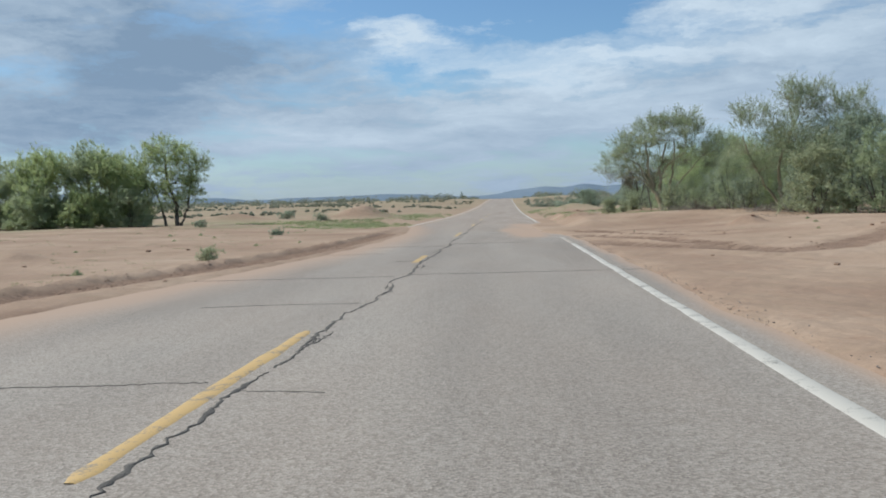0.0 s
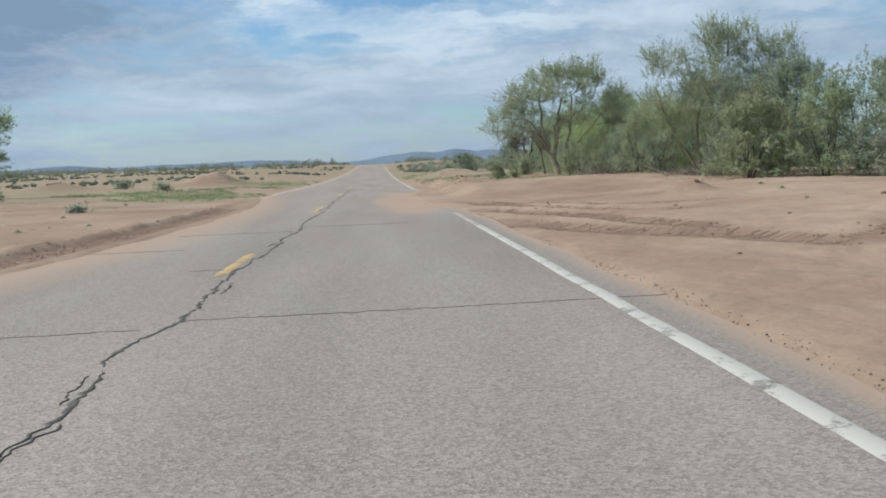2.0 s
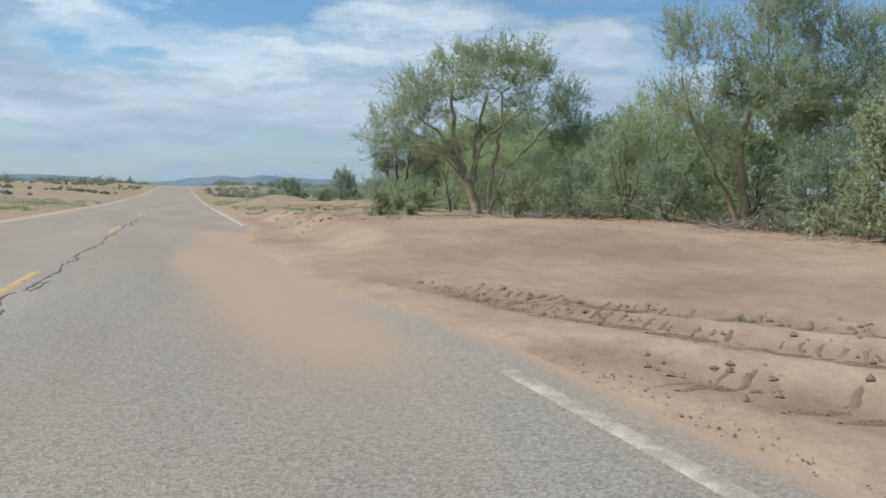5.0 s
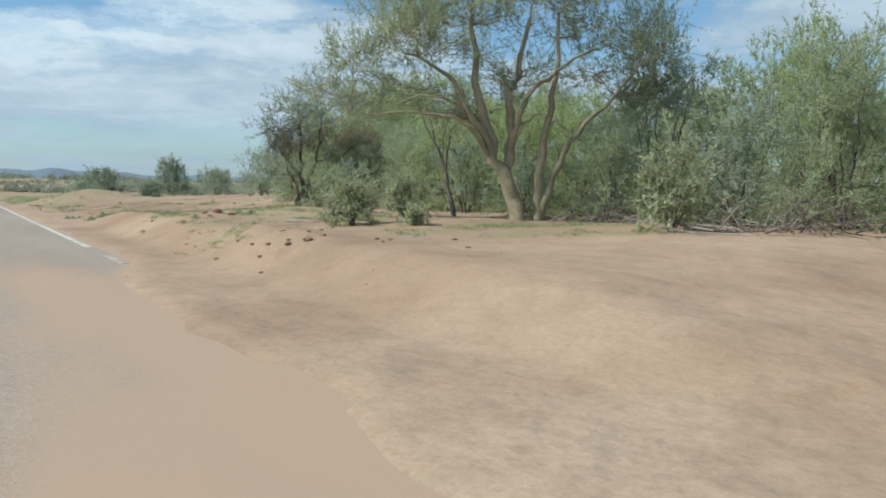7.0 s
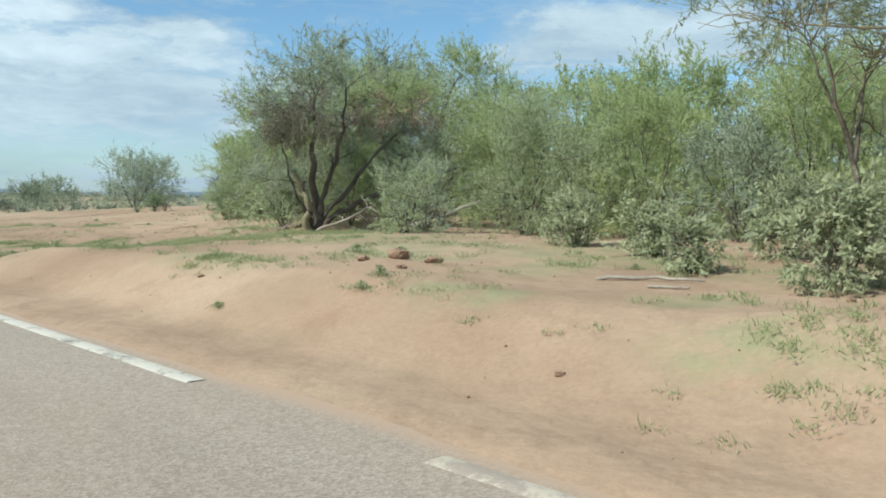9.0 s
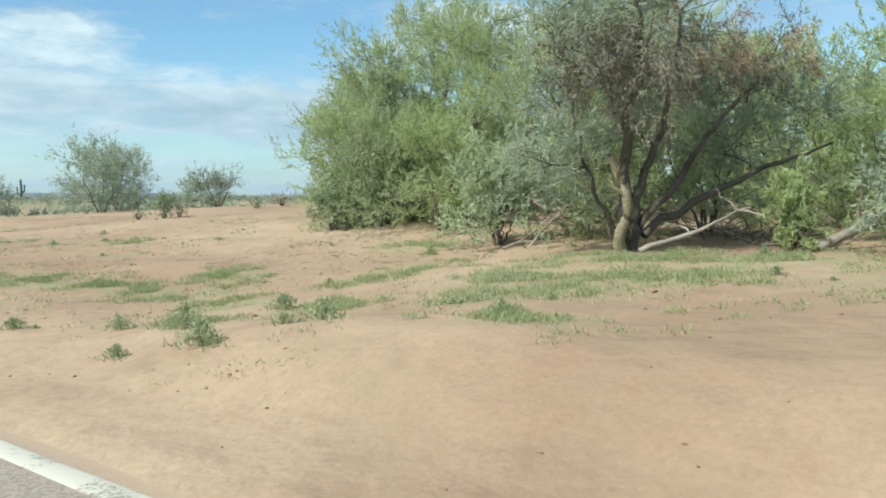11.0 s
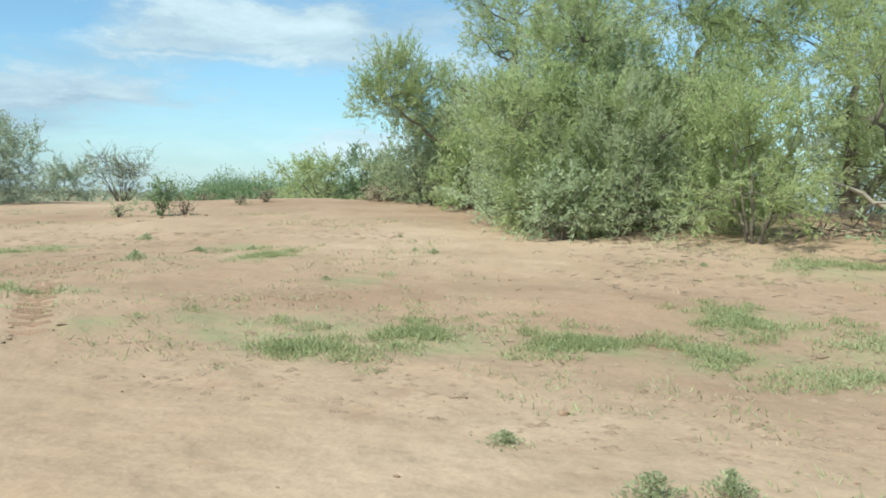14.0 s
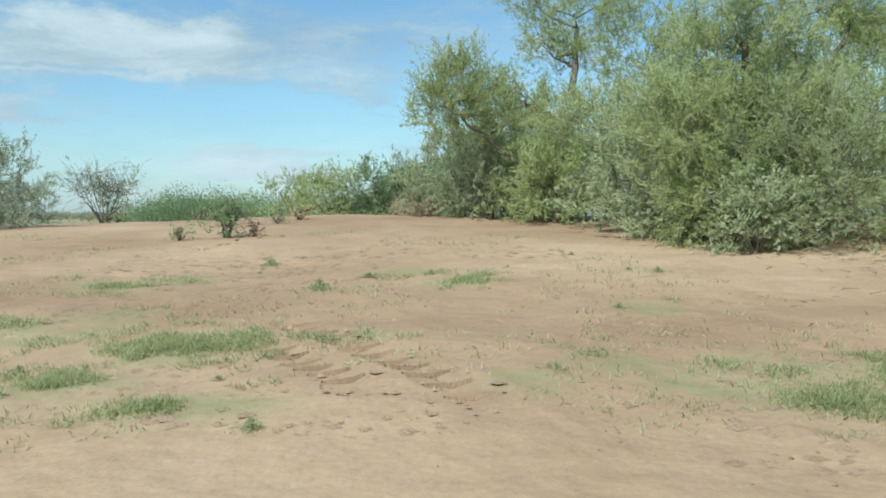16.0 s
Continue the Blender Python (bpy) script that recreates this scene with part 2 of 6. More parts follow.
def ground_material():
    m = bpy.data.materials.new("sand")
    m.use_nodes = True
    nt = m.node_tree
    N, L = nt.nodes.new, nt.links.new
    p = nt.nodes["Principled BSDF"]
    geo = N("ShaderNodeNewGeometry")

    def tex(scale, detail=6, rough=0.55):
        n = N("ShaderNodeTexNoise")
        n.inputs["Scale"].default_value, n.inputs["Detail"].default_value, n.inputs["Roughness"].default_value = scale, detail, rough
        L(geo.outputs["Position"], n.inputs[0])
        return n.outputs["Fac"]

    def ramp(src, *stops):
        r = N("ShaderNodeValToRGB")
        e = r.color_ramp.elements
        e[0].position, e[0].color = stops[0][0], rgb(stops[0][1])
        e[1].position, e[1].color = stops[-1][0], rgb(stops[-1][1])
        for pos, c in stops[1:-1]:
            e.new(pos).color = rgb(c)
        L(src, r.inputs[0])
        return r.outputs[0]

    def mixc(f, a, b, mode="MIX"):
        n = N("ShaderNodeMix")
        n.data_type, n.blend_type = "RGBA", mode
        for k, v in (("Factor", f), ("A", a), ("B", b)):
            if isinstance(v, (float, int)):
                n.inputs[k].default_value = v
            elif isinstance(v, tuple):
                n.inputs[k].default_value = rgb(v)
            else:
                L(v, n.inputs[k])
        return n.outputs["Result"]

    base = ramp(tex(0.22, 7), (0.34, (0.300, 0.200, 0.138)), (0.52, (0.388, 0.275, 0.192)), (0.70, (0.452, 0.335, 0.242)))
    grain = ramp(tex(26, 5, 0.7), (0.30, (0.86, 0.85, 0.84)), (0.68, (1.05, 1.05, 1.05)))
    col = mixc(1.0, base, grain, "MULTIPLY")
    clump = ramp(tex(2.3, 8, 0.65), (0.56, (0, 0, 0)), (0.72, (1, 1, 1)))
    col = mixc(mixc(0.6, (0, 0, 0), clump), col, (0.284, 0.176, 0.116))
    crust = ramp(tex(0.75, 9, 0.7), (0.50, (0, 0, 0)), (0.64, (1, 1, 1)))
    col = mixc(mixc(0.55, (0, 0, 0), crust), col, (0.292, 0.211, 0.142))
    speck = ramp(tex(9.0, 6, 0.75), (0.60, (0, 0, 0)), (0.70, (1, 1, 1)))
    col = mixc(mixc(0.32, (0, 0, 0), speck), col, (0.235, 0.160, 0.105))
    # churned, damp soil marked by the tracks, and a thin green film of sprouts
    churn = N("ShaderNodeAttribute")
    churn.attribute_name = "churn"
    col = mixc(churn.outputs["Fac"], col, (0.202, 0.129, 0.090))
    sprout = N("ShaderNodeAttribute")
    sprout.attribute_name = "sprout"
    patch = ramp(tex(2.6, 9, 0.75), (0.36, (0, 0, 0)), (0.60, (0.92, 0.92, 0.92)))
    col = mixc(mixc(sprout.outputs["Fac"], (0, 0, 0), patch), col, (0.215, 0.245, 0.125))
    L(col, p.inputs["Base Color"])
    p.inputs["Roughness"].default_value = 0.95
    p.inputs["Specular IOR Level"].default_value = 0.12
    b1, b2 = N("ShaderNodeBump"), N("ShaderNodeBump")
    b1.inputs["Strength"].default_value, b1.inputs["Distance"].default_value = 0.7, 0.12
    b2.inputs["Strength"].default_value, b2.inputs["Distance"].default_value = 0.3, 0.006
    L(tex(2.2, 5, 0.5), b1.inputs["Height"])
    L(tex(60, 4, 0.6), b2.inputs["Height"])
    L(b1.outputs[0], b2.inputs["Normal"])
    L(b2.outputs[0], p.inputs["Normal"])
    return m


def asphalt_material():
    m = bpy.data.materials.new("asphalt")
    m.use_nodes = True
    nt = m.node_tree
    N, L = nt.nodes.new, nt.links.new
    p = nt.nodes["Principled BSDF"]
    geo = N("ShaderNodeNewGeometry")
    vor = N("ShaderNodeTexVoronoi")
    vor.inputs["Scale"].default_value = 75.0
    L(geo.outputs["Position"], vor.inputs["Vector"])
    stone = N("ShaderNodeValToRGB")
    e = stone.color_ramp.elements
    e[0].position, e[0].color = 0.0, (0.19, 0.167, 0.141, 1)
    e[1].position, e[1].color = 1.0, (0.40, 0.357, 0.307, 1)
    sep = N("ShaderNodeSeparateColor")
    L(vor.outputs["Color"], sep.inputs[0])
    L(sep.outputs[0], stone.inputs[0])

    def tex(scale, detail, stretch=(1, 1, 1)):
        mp = N("ShaderNodeMapping")
        mp.inputs["Scale"].default_value = stretch
        L(geo.outputs["Position"], mp.inputs[0])
        n = N("ShaderNodeTexNoise")
        n.inputs["Scale"].default_value, n.inputs["Detail"].default_value = scale, detail
        L(mp.outputs[0], n.inputs[0])
        return n.outputs["Fac"]

    def mixc(f, a, b, mode="MIX"):
        n = N("ShaderNodeMix")
        n.data_type, n.blend_type = "RGBA", mode
        for k, v in (("Factor", f), ("A", a), ("B", b)):
            if isinstance(v, (float, int)):
                n.inputs[k].default_value = v
            elif isinstance(v, tuple):
                n.inputs[k].default_value = rgb(v)
            else:
                L(v, n.inputs[k])
        return n.outputs["Result"]

    wear = N("ShaderNodeValToRGB")
    e = wear.color_ramp.elements
    e[0].position, e[0].color = 0.30, (0.80, 0.79, 0.78, 1)
    e[1].position, e[1].color = 0.70, (1.15, 1.14, 1.12, 1)
    L(tex(0.7, 6, (1.0, 0.12, 1.0)), wear.inputs[0])
    col = mixc(1.0, stone.outputs[0], wear.outputs[0], "MULTIPLY")
    # blown sand lying on the asphalt
    dust = N("ShaderNodeAttribute")
    dust.attribute_name = "dust"
    dn = N("ShaderNodeMath")
    dn.operation = "MULTIPLY_ADD"
    L(tex(0.9, 8, (1.0, 0.3, 1.0)), dn.inputs[0])
    dn.inputs[1].default_value, dn.inputs[2].default_value = 0.9, -0.4
    ds = N("ShaderNodeMath")
    ds.operation, ds.use_clamp = "ADD", True
    L(dust.outputs["Fac"], ds.inputs[0])
    L(dn.outputs[0], ds.inputs[1])
    dm = N("ShaderNodeMath")
    dm.operation, dm.use_clamp = "MULTIPLY", True
    L(ds.outputs[0], dm.inputs[0])
    L(dust.outputs["Fac"], dm.inputs[1])
    col = mixc(dm.outputs[0], col, (0.41, 0.285, 0.20))
    L(col, p.inputs["Base Color"])
    p.inputs["Roughness"].default_value = 0.82
    p.inputs["Specular IOR Level"].default_value = 0.3
    bp = N("ShaderNodeBump")
    bp.inputs["Distance"].default_value = 0.006
    bare = N("ShaderNodeMath")      # the blown sand fills the gaps between the stones
    bare.operation = "MULTIPLY_ADD"
    L(dm.outputs[0], bare.inputs[0])
    bare.inputs[1].default_value, bare.inputs[2].default_value = -0.55, 0.6
    L(bare.outputs[0], bp.inputs["Strength"])
    L(vor.outputs["Distance"], bp.inputs["Height"])
    L(bp.outputs[0], p.inputs["Normal"])
    return m


def paint_material(name, colour, wear_at, under=(0.206, 0.18, 0.15)):
    """Road paint, worn through to the stone in places."""
    m = bpy.data.materials.new(name)
    m.use_nodes = True
    nt = m.node_tree
    N, L = nt.nodes.new, nt.links.new
    p = nt.nodes["Principled BSDF"]
    geo, n, f = N("ShaderNodeNewGeometry"), N("ShaderNodeTexNoise"), N("ShaderNodeTexNoise")
    n.inputs["Scale"].default_value, n.inputs["Detail"].default_value, n.inputs["Roughness"].default_value = 3.0, 9, 0.75
    f.inputs["Scale"].default_value, f.inputs["Detail"].default_value = 60, 3
    L(geo.outputs["Position"], n.inputs[0])
    L(geo.outputs["Position"], f.inputs[0])
    r = N("ShaderNodeValToRGB")
    e = r.color_ramp.elements
    e[0].position, e[0].color = wear_at - 0.04, rgb(under)
    e[1].position, e[1].color = wear_at + 0.05, rgb(colour)
    a = N("ShaderNodeMath")
    a.operation = "MULTIPLY_ADD"
    L(f.outputs["Fac"], a.inputs[0])
    a.inputs[1].default_value = 0.25
    s = N("ShaderNodeMath")
    s.operation = "SUBTRACT"
    L(n.outputs["Fac"], s.inputs[0])
    s.inputs[1].default_value = 0.125
    L(s.outputs[0], a.inputs[2])
    L(a.outputs[0], r.inputs[0])
    L(r.outputs[0], p.inputs["Base Color"])
    p.inputs["Roughness"].default_value = 0.7
    return m


M_SAND, M_ASPHALT = ground_material(), asphalt_material()
M_WHITE_WORN = paint_material("worn_white_paint", (0.50, 0.43, 0.34), 0.5, (0.335, 0.275, 0.222))
M_WHITE, M_YELLOW = paint_material("white_paint", (0.54, 0.495, 0.42), 0.42), paint_material("yellow_paint", (0.53, 0.345, 0.13), 0.43)


# ---- mesh helpers ----
def mesh_object(name, verts, faces, mat, parent=None, smooth=False):
    me = bpy.data.meshes.new(name)
    verts, faces = np.asarray(verts, dtype=np.float32), np.asarray(faces, dtype=np.int32)
    k = faces.shape[1]
    me.vertices.add(len(verts))
    me.vertices.foreach_set("co", verts.ravel())
    me.loops.add(faces.size)
    me.loops.foreach_set("vertex_index", faces.ravel())
    me.polygons.add(len(faces))
    me.polygons.foreach_set("loop_start", np.arange(0, faces.size, k, dtype=np.int32))
    me.polygons.foreach_set("loop_total", np.full(len(faces), k, dtype=np.int32))
    if smooth:
        me.polygons.foreach_set("use_smooth", np.ones(len(faces), dtype=bool))
    me.update(calc_edges=True)
    me.materials.append(mat)
    ob = new(name, me)
    if parent is not None:
        ob.parent = parent
    return ob


def thing(name, at, label, category, group=""):
    ob = new(name)
    ob.location = at
    ob.empty_display_size = 0.2
    return tagged(ob, label, category, group)


def lattice(ix, iy, seed):
    h = (ix * 374761393 + iy * 668265263 + seed * 974711) & 0x7FFFFFFF
    h = ((h ^ (h >> 13)) * 1274126177) & 0x7FFFFFFF
    return ((h ^ (h >> 16)) & 0xFFFF) / 65535.0


def soft_noise(x, y, scale, seed=0, octaves=3):
    """Smooth noise from -1 to 1 over the plan; scale: metres from lump to lump."""
    x, y = np.asarray(x, dtype=float), np.asarray(y, dtype=float)
    out, amp, tot = 0.0, 1.0, 0.0
    for o in range(octaves):
        px, py = x / scale * 2 ** o + 31.7 * o, y / scale * 2 ** o + 17.3 * o
        ix, iy = np.floor(px).astype(np.int64), np.floor(py).astype(np.int64)
        fx, fy = px - ix, py - iy
        fx, fy = fx * fx * (3 - 2 * fx), fy * fy * (3 - 2 * fy)
        a, b = lattice(ix, iy, seed + o), lattice(ix + 1, iy, seed + o)
        c, d = lattice(ix, iy + 1, seed + o), lattice(ix + 1, iy + 1, seed + o)
        out = out + amp * (a + (b - a) * fx + (c - a) * fy + (a - b - c + d) * fx * fy)
        tot += amp
        amp *= 0.5
    return out / tot * 2 - 1


def step(a, b, v):
    t = np.clip((v - a) / (b - a), 0, 1)
    return t * t * (3 - 2 * t)


# ---- the lie of the land ----
LINE_R, LINE_L, CENTRE = 1.94, -5.27, -1.62
TRACKS = [  # ruts in the sand: centre line, half width, depth
    ([(2.45, 31.0), (3.2, 28.0), (4.0, 25.8), (5.0, 23.4), (6.4, 21.5)], 0.38, 0.035),
    ([(2.5, 30.5), (4.0, 27.9), (5.5, 25.3), (7.5, 23.5)], 0.38, 0.03),
    ([(2.5, 26.0), (3.4, 24.2), (3.95, 22.1), (4.5, 19.6), (5.2, 17.5)], 0.55, 0.04),
    ([(2.4, 21.6), (3.1, 19.5), (3.7, 18.0), (4.8, 16.3), (5.6, 14.6), (6.6, 14.9), (8.2, 16.9), (10.5, 19.4), (13.0, 22.0)], 0.65, 0.045),
    ([(6.4, 69.85), (5.9, 69.4), (5.0, 68.5), (4.55, 68.05), (4.1, 67.6)], 0.17, 0.03),
    ([(5.5, 69.6), (5.1, 69.22), (4.7, 68.84), (4.3, 68.45)], 0.15, 0.02),
    ([(-7.6, 2.0), (-6.4, 8.0), (-5.9, 10.4), (-5.3, 13.9), (-4.9, 16.7), (-4.6, 21.4), (-4.5, 25.4), (-4.5, 32.0)], 0.34, 0.04),
]
MOUNDS = [  # x, y, height, radius
    (5.4, 69.0, 0.06, 2.0), (7.4, 64.5, 0.07, 1.1), (6.0, 73.5, 0.12, 1.4), (9.6, 64.4, 0.08, 1.0), (7.6, 69.8, 0.08, 0.8),
    (8.1, 26.6, 0.36, 0.55), (-12.5, 73.9, 1.15, 2.8), (-14.5, 19.0, 0.30, 0.9), (-11.8, 17.5, 0.22, 0.7), (-22.0, 66.0, 0.6, 3.0),
    (-8.5, 60.0, 0.25, 2.0), (5.0, 68.0, 0.10, 1.5), (10.5, 18.5, 0.16, 1.6), (14.5, 20.5, 0.2, 1.8), (3.5, 44.2, 0.14, 1.0),
    (4.5, 50.4, 0.12, 0.8), (8.0, 75.0, 0.12, 2.2), (3.9, 58.0, 0.10, 1.4), (-10.5, 12.0, 0.16, 1.2), (11.6, 73.0, 0.06, 0.8),
    (5.2, 84.0, 0.5, 2.2), (7.5, 92.0, 0.7, 3.0), (-16.0, 90.0, 0.7, 4.0), (4.2, 46.3, 0.10, 0.7), (20.0, 74.5, 0.12, 3.0),
]


def road_z(y):
    s = np.clip((np.asarray(y, dtype=float) - 75) / 300, 0, 1)
    return 3.4 * s * s * (3 - 2 * s)


def edge_right(y):
    e = 2.42 - 0.28 * step(25, 34, y) + 0.16 * soft_noise(np.zeros_like(y), y, 2.2, 5)
    return e - 0.85 * step(26, 30, y) * (1 - step(42, 47, y)) * (0.75 + 0.25 * soft_noise(np.zeros_like(y), y, 1.5, 8))


def edge_left(y):
    e = np.interp(y, [0, 6.7, 10.5, 14, 20, 26, 34, 41, 48], [-5.8, -5.45, -5.0, -4.6, -4.1, -3.95, -4.05, -4.75, -5.75])
    return e + 0.10 * soft_noise(np.zeros_like(y), y, 1.8, 6)


def along(px, py, pts):
    """Distance from the points to a polyline."""
    best = np.full(np.shape(px), 1e9)
    for (ax, ay), (bx, by) in zip(pts, pts[1:]):
        dx, dy = bx - ax, by - ay
        t = np.clip(((px - ax) * dx + (py - ay) * dy) / (dx * dx + dy * dy), 0, 1)
        best = np.minimum(best, np.hypot(px - ax - t * dx, py - ay - t * dy))
    return best


def land(x, y):
    """Height of the natural ground beside the road."""
    x, y = np.asarray(x, dtype=float), np.asarray(y, dtype=float)
    flat = 0.02 + 0.33 * step(5, 12, x)
    bank = 0.42 * step(2.7, 4.1, x) + 0.12 * step(4.5, 8.5, x) - 0.14 * step(11, 15, x)
    ramp = np.interp(x, [2.5, 3.5, 5, 6.2, 8, 9.7, 12.3, 16.5, 19, 24, 40, 120], [0, 0.03, 0.06, 0.16, 0.30, 0.43, 0.72, 1.0, 1.1, 0.85, 0.3, 0.3])
    ramp = ramp * (1 - 0.5 * step(80, 98, y))
    k, c = step(33, 40, y), step(54, 63, y)
    right = (flat * (1 - k) + bank * k) * (1 - c) + ramp * c
    left = 0.03 + 0.30 * step(-7, -20, x)
    z = np.where(x > 0, right, left)
    away = step(0.3, 2.5, np.maximum(x - 2.4, -5.6 - x))
    z = z + away * (0.045 * soft_noise(x, y, 2.6, 1) + 0.09 * soft_noise(x, y, 9.0, 2))
    z = z + away * 0.022 * soft_noise(x, y, 0.8, 4, 2) + away * 0.016 * np.maximum(soft_noise(x, y, 1.7, 16, 2), 0) * soft_noise(x, y, 0.42, 17, 1) * 2.2
    far = step(40, 160, np.maximum(np.abs(x), y - 60))
    z = z + far * 0.6 * soft_noise(x, y, 45.0, 3)
    for mx, my, h, r in MOUNDS:
        d = np.hypot(x - mx, y - my) / r
        z = z + h * np.exp(-d * d * 1.4) * (1 + 0.35 * soft_noise(x, y, r * 0.5, 9))
    return z


def churned(x, y):
    """0 to 1 where wheels have broken the crust."""
    out = np.zeros(np.shape(x))
    for pts, half, _ in TRACKS:
        out = np.maximum(out, 1 - step(half * 0.5, half * 1.15, along(x, y, pts)))
    return out


def ground_z(x, y):
    x, y = np.asarray(x, dtype=float), np.asarray(y, dtype=float)
    base = road_z(y)
    er, el = edge_right(y), edge_left(y)
    out = np.maximum(x - er, el - x)               # > 0 beyond the asphalt
    lip = step(0.0, 1.2, out)
    z = np.where(out > 0, 0.012 + 0.015 * step(0, 0.3, out) + (land(x, y) - 0.02) * lip, -0.05)
    z = np.where((out > -0.12) & (out <= 0), 0.012 * (1 + out / 0.12) - 0.05 * (-out / 0.12), z)
    for pts, half, depth in TRACKS:
        d = along(x, y, pts) / half
        rut = -depth * np.exp(-(d * 1.5) ** 2) + 0.7 * depth * np.exp(-((d - 1.25) * 3.0) ** 2)
        rut = rut + depth * 0.45 * np.exp(-d * d) * soft_noise(x, y, 0.33, 12, 2)
        z = z + rut * step(0.05, 0.5, out)
    z = np.where((out > 0.03) & (x < 2.9) & (x > -6.1), np.maximum(z, 0.014), z)
    bx = np.interp(y, [2, 8, 14, 21, 32, 42], [-8.05, -6.85, -5.75, -5.05, -4.95, -5.4])
    ridge = np.exp(-((x - bx) / 0.16) ** 2) * (0.10 + 0.06 * soft_noise(x, y, 0.5, 14, 2)) * (1 - step(36, 44, y))
    z = z + ridge * step(0.0, 0.2, out)
    return base + z


def gz(x, y):
    return float(ground_z(np.array([float(x)]), np.array([float(y)]))[0])


# green patches: x, y, radius along x, radius along y, tufts
GRASS = [
    (5.84, 71.8, 0.6, 0.8, 260), (5.38, 70.2, 0.55, 0.75, 380), (8, 72.7, 0.5, 0.7, 130), (9.5, 69.9, 0.4, 0.5, 80), (5.1, 66.5, 0.5, 0.6, 220),
    (4.8, 66, 0.35, 0.5, 140), (5.7, 66, 0.4, 0.6, 180), (3.9, 69.3, 0.3, 0.7, 160), (8.7, 72.2, 0.4, 0.4, 60), (4.3, 70.4, 0.4, 0.6, 200),
    (5.3, 67.1, 0.35, 0.35, 80), (5.5, 65.3, 0.5, 0.7, 240), (5.75, 69, 0.3, 0.4, 80), (8.85, 69, 0.6, 0.4, 90), (6.9, 63.3, 0.6, 0.5, 160),
    (5.7, 63.3, 0.4, 0.7, 200), (5.9, 62.4, 0.6, 0.5, 200), (5.8, 64.3, 0.4, 0.6, 200), (5.5, 61.1, 0.5, 0.6, 200), (7.3, 60.9, 0.9, 0.5, 240),
    (7.1, 59, 0.9, 0.6, 300), (6.7, 57.6, 1, 0.9, 420), (5.3, 59.8, 0.4, 0.5, 120), (4.2, 60.2, 0.25, 0.3, 60), (5.7, 58.4, 0.5, 0.5, 140),
    (3.6, 46.6, 0.35, 0.6, 200), (4.7, 67.6, 0.3, 0.3, 20), (4.1, 53, 0.4, 1.3, 200), (4, 49, 0.35, 0.7, 140), (8.6, 58.6, 1, 0.8, 300),
    (8.7, 56.8, 1.2, 1.2, 260), (7, 54.5, 1.2, 1.6, 240), (7.2, 50.6, 1, 1.4, 160), (9.3, 47.4, 1.6, 1, 160), (6.6, 47.6, 0.8, 1, 90),
    (9.8, 62.6, 0.8, 0.7, 120), (3.9, 74, 0.6, 0.8, 120), (5, 75.2, 0.6, 0.7, 120), (7.2, 74, 0.6, 0.5, 80), (4.6, 57.2, 0.4, 0.6, 100),
    (7.6, 67, 0.5, 0.3, 50), (6.6, 71.6, 0.4, 0.4, 60), (-8.8, 47, 3, 5, 900), (-13, 55, 4, 5, 700), (-10, 64, 3, 5, 500),
    (4.6, 96, 1.6, 16, 700), (-9, 84, 3, 14, 700), (6.2, 44.6, 0.9, 0.5, 130), (7.0, 43.2, 1.1, 0.5, 130), (5.3, 45.6, 0.7, 0.4, 90), (8.2, 42.2, 1.0, 0.5, 110), (5.8, 49.8, 0.9, 0.5, 120), (6.4, 52.6, 1.0, 0.7, 130), (4.7, 47.6, 0.5, 0.4, 70), (7.6, 45.2, 0.9, 0.8, 120), (8.8, 44.3, 0.8, 0.8, 110), (6.9, 49.2, 0.7, 0.9, 120), (5.6, 51.6, 0.8, 0.9, 120),
]


def grid_lines(a, b, fine, out_to, grow=1.16):
    lines = list(np.arange(a, b + fine / 2, fine))
    stepw = fine
    while lines[-1] < out_to[1]:
        stepw *= grow
        lines.append(lines[-1] + stepw)
    stepw, head = fine, []
    v = a
    while v > out_to[0]:
        stepw *= grow
        v -= stepw
        head.append(v)
    return np.array(head[::-1] + lines)


def sheet(name, xs, ys, zf, mat, attrs, label):
    X, Y = np.meshgrid(xs, ys)
    Z = zf(X.ravel(), Y.ravel())
    v = np.stack([X.ravel(), Y.ravel(), Z], 1)
    nx, ny = len(xs), len(ys)
    i = (np.arange(ny - 1)[:, None] * nx + np.arange(nx - 1)[None, :]).ravel()
    ob = mesh_object(name, v, np.stack([i, i + 1, i + nx + 1, i + nx], 1), mat, smooth=True)
    for key, fn in attrs.items():
        at = ob.data.attributes.new(key, "FLOAT", "POINT")
        at.data.foreach_set("value", np.clip(fn(X.ravel(), Y.ravel()), 0, 1).astype(np.float32))
    return tagged(ob, label, name, kind="structure")


def sprout(x, y):
    out = np.zeros(np.shape(x))
    for gx, gy, rx, ry, _ in GRASS:
        d = np.hypot((x - gx) / (rx * 1.25), (y - gy) / (ry * 1.25))
        out = np.maximum(out, 1 - step(0.35, 1.1, d))
    plain = step(48, 95, np.hypot(x * 0.9, y)) * (0.75 + 0.5 * soft_noise(x, y, 14.0, 22))
    out = np.maximum(out, step(30, 42, y) * step(-6.5, -9.0, x) * (0.38 + 0.95 * soft_noise(x, y * 1.6, 7.0, 23)) * step(2.0, 3.2, np.hypot(x + 12.5, y - 73.9)))
    plain = plain * step(2.0, 3.2, np.hypot(x + 12.5, y - 73.9))
    plain = plain * np.where(x < -3, 0.22 + 0.4 * step(110, 260, y), 0.7)
    return np.maximum(out * np.where((x > 0) & (y < 80), 0.72, 0.95), np.where((x > 2) & (x < 28) & (y < 84), 0, plain))


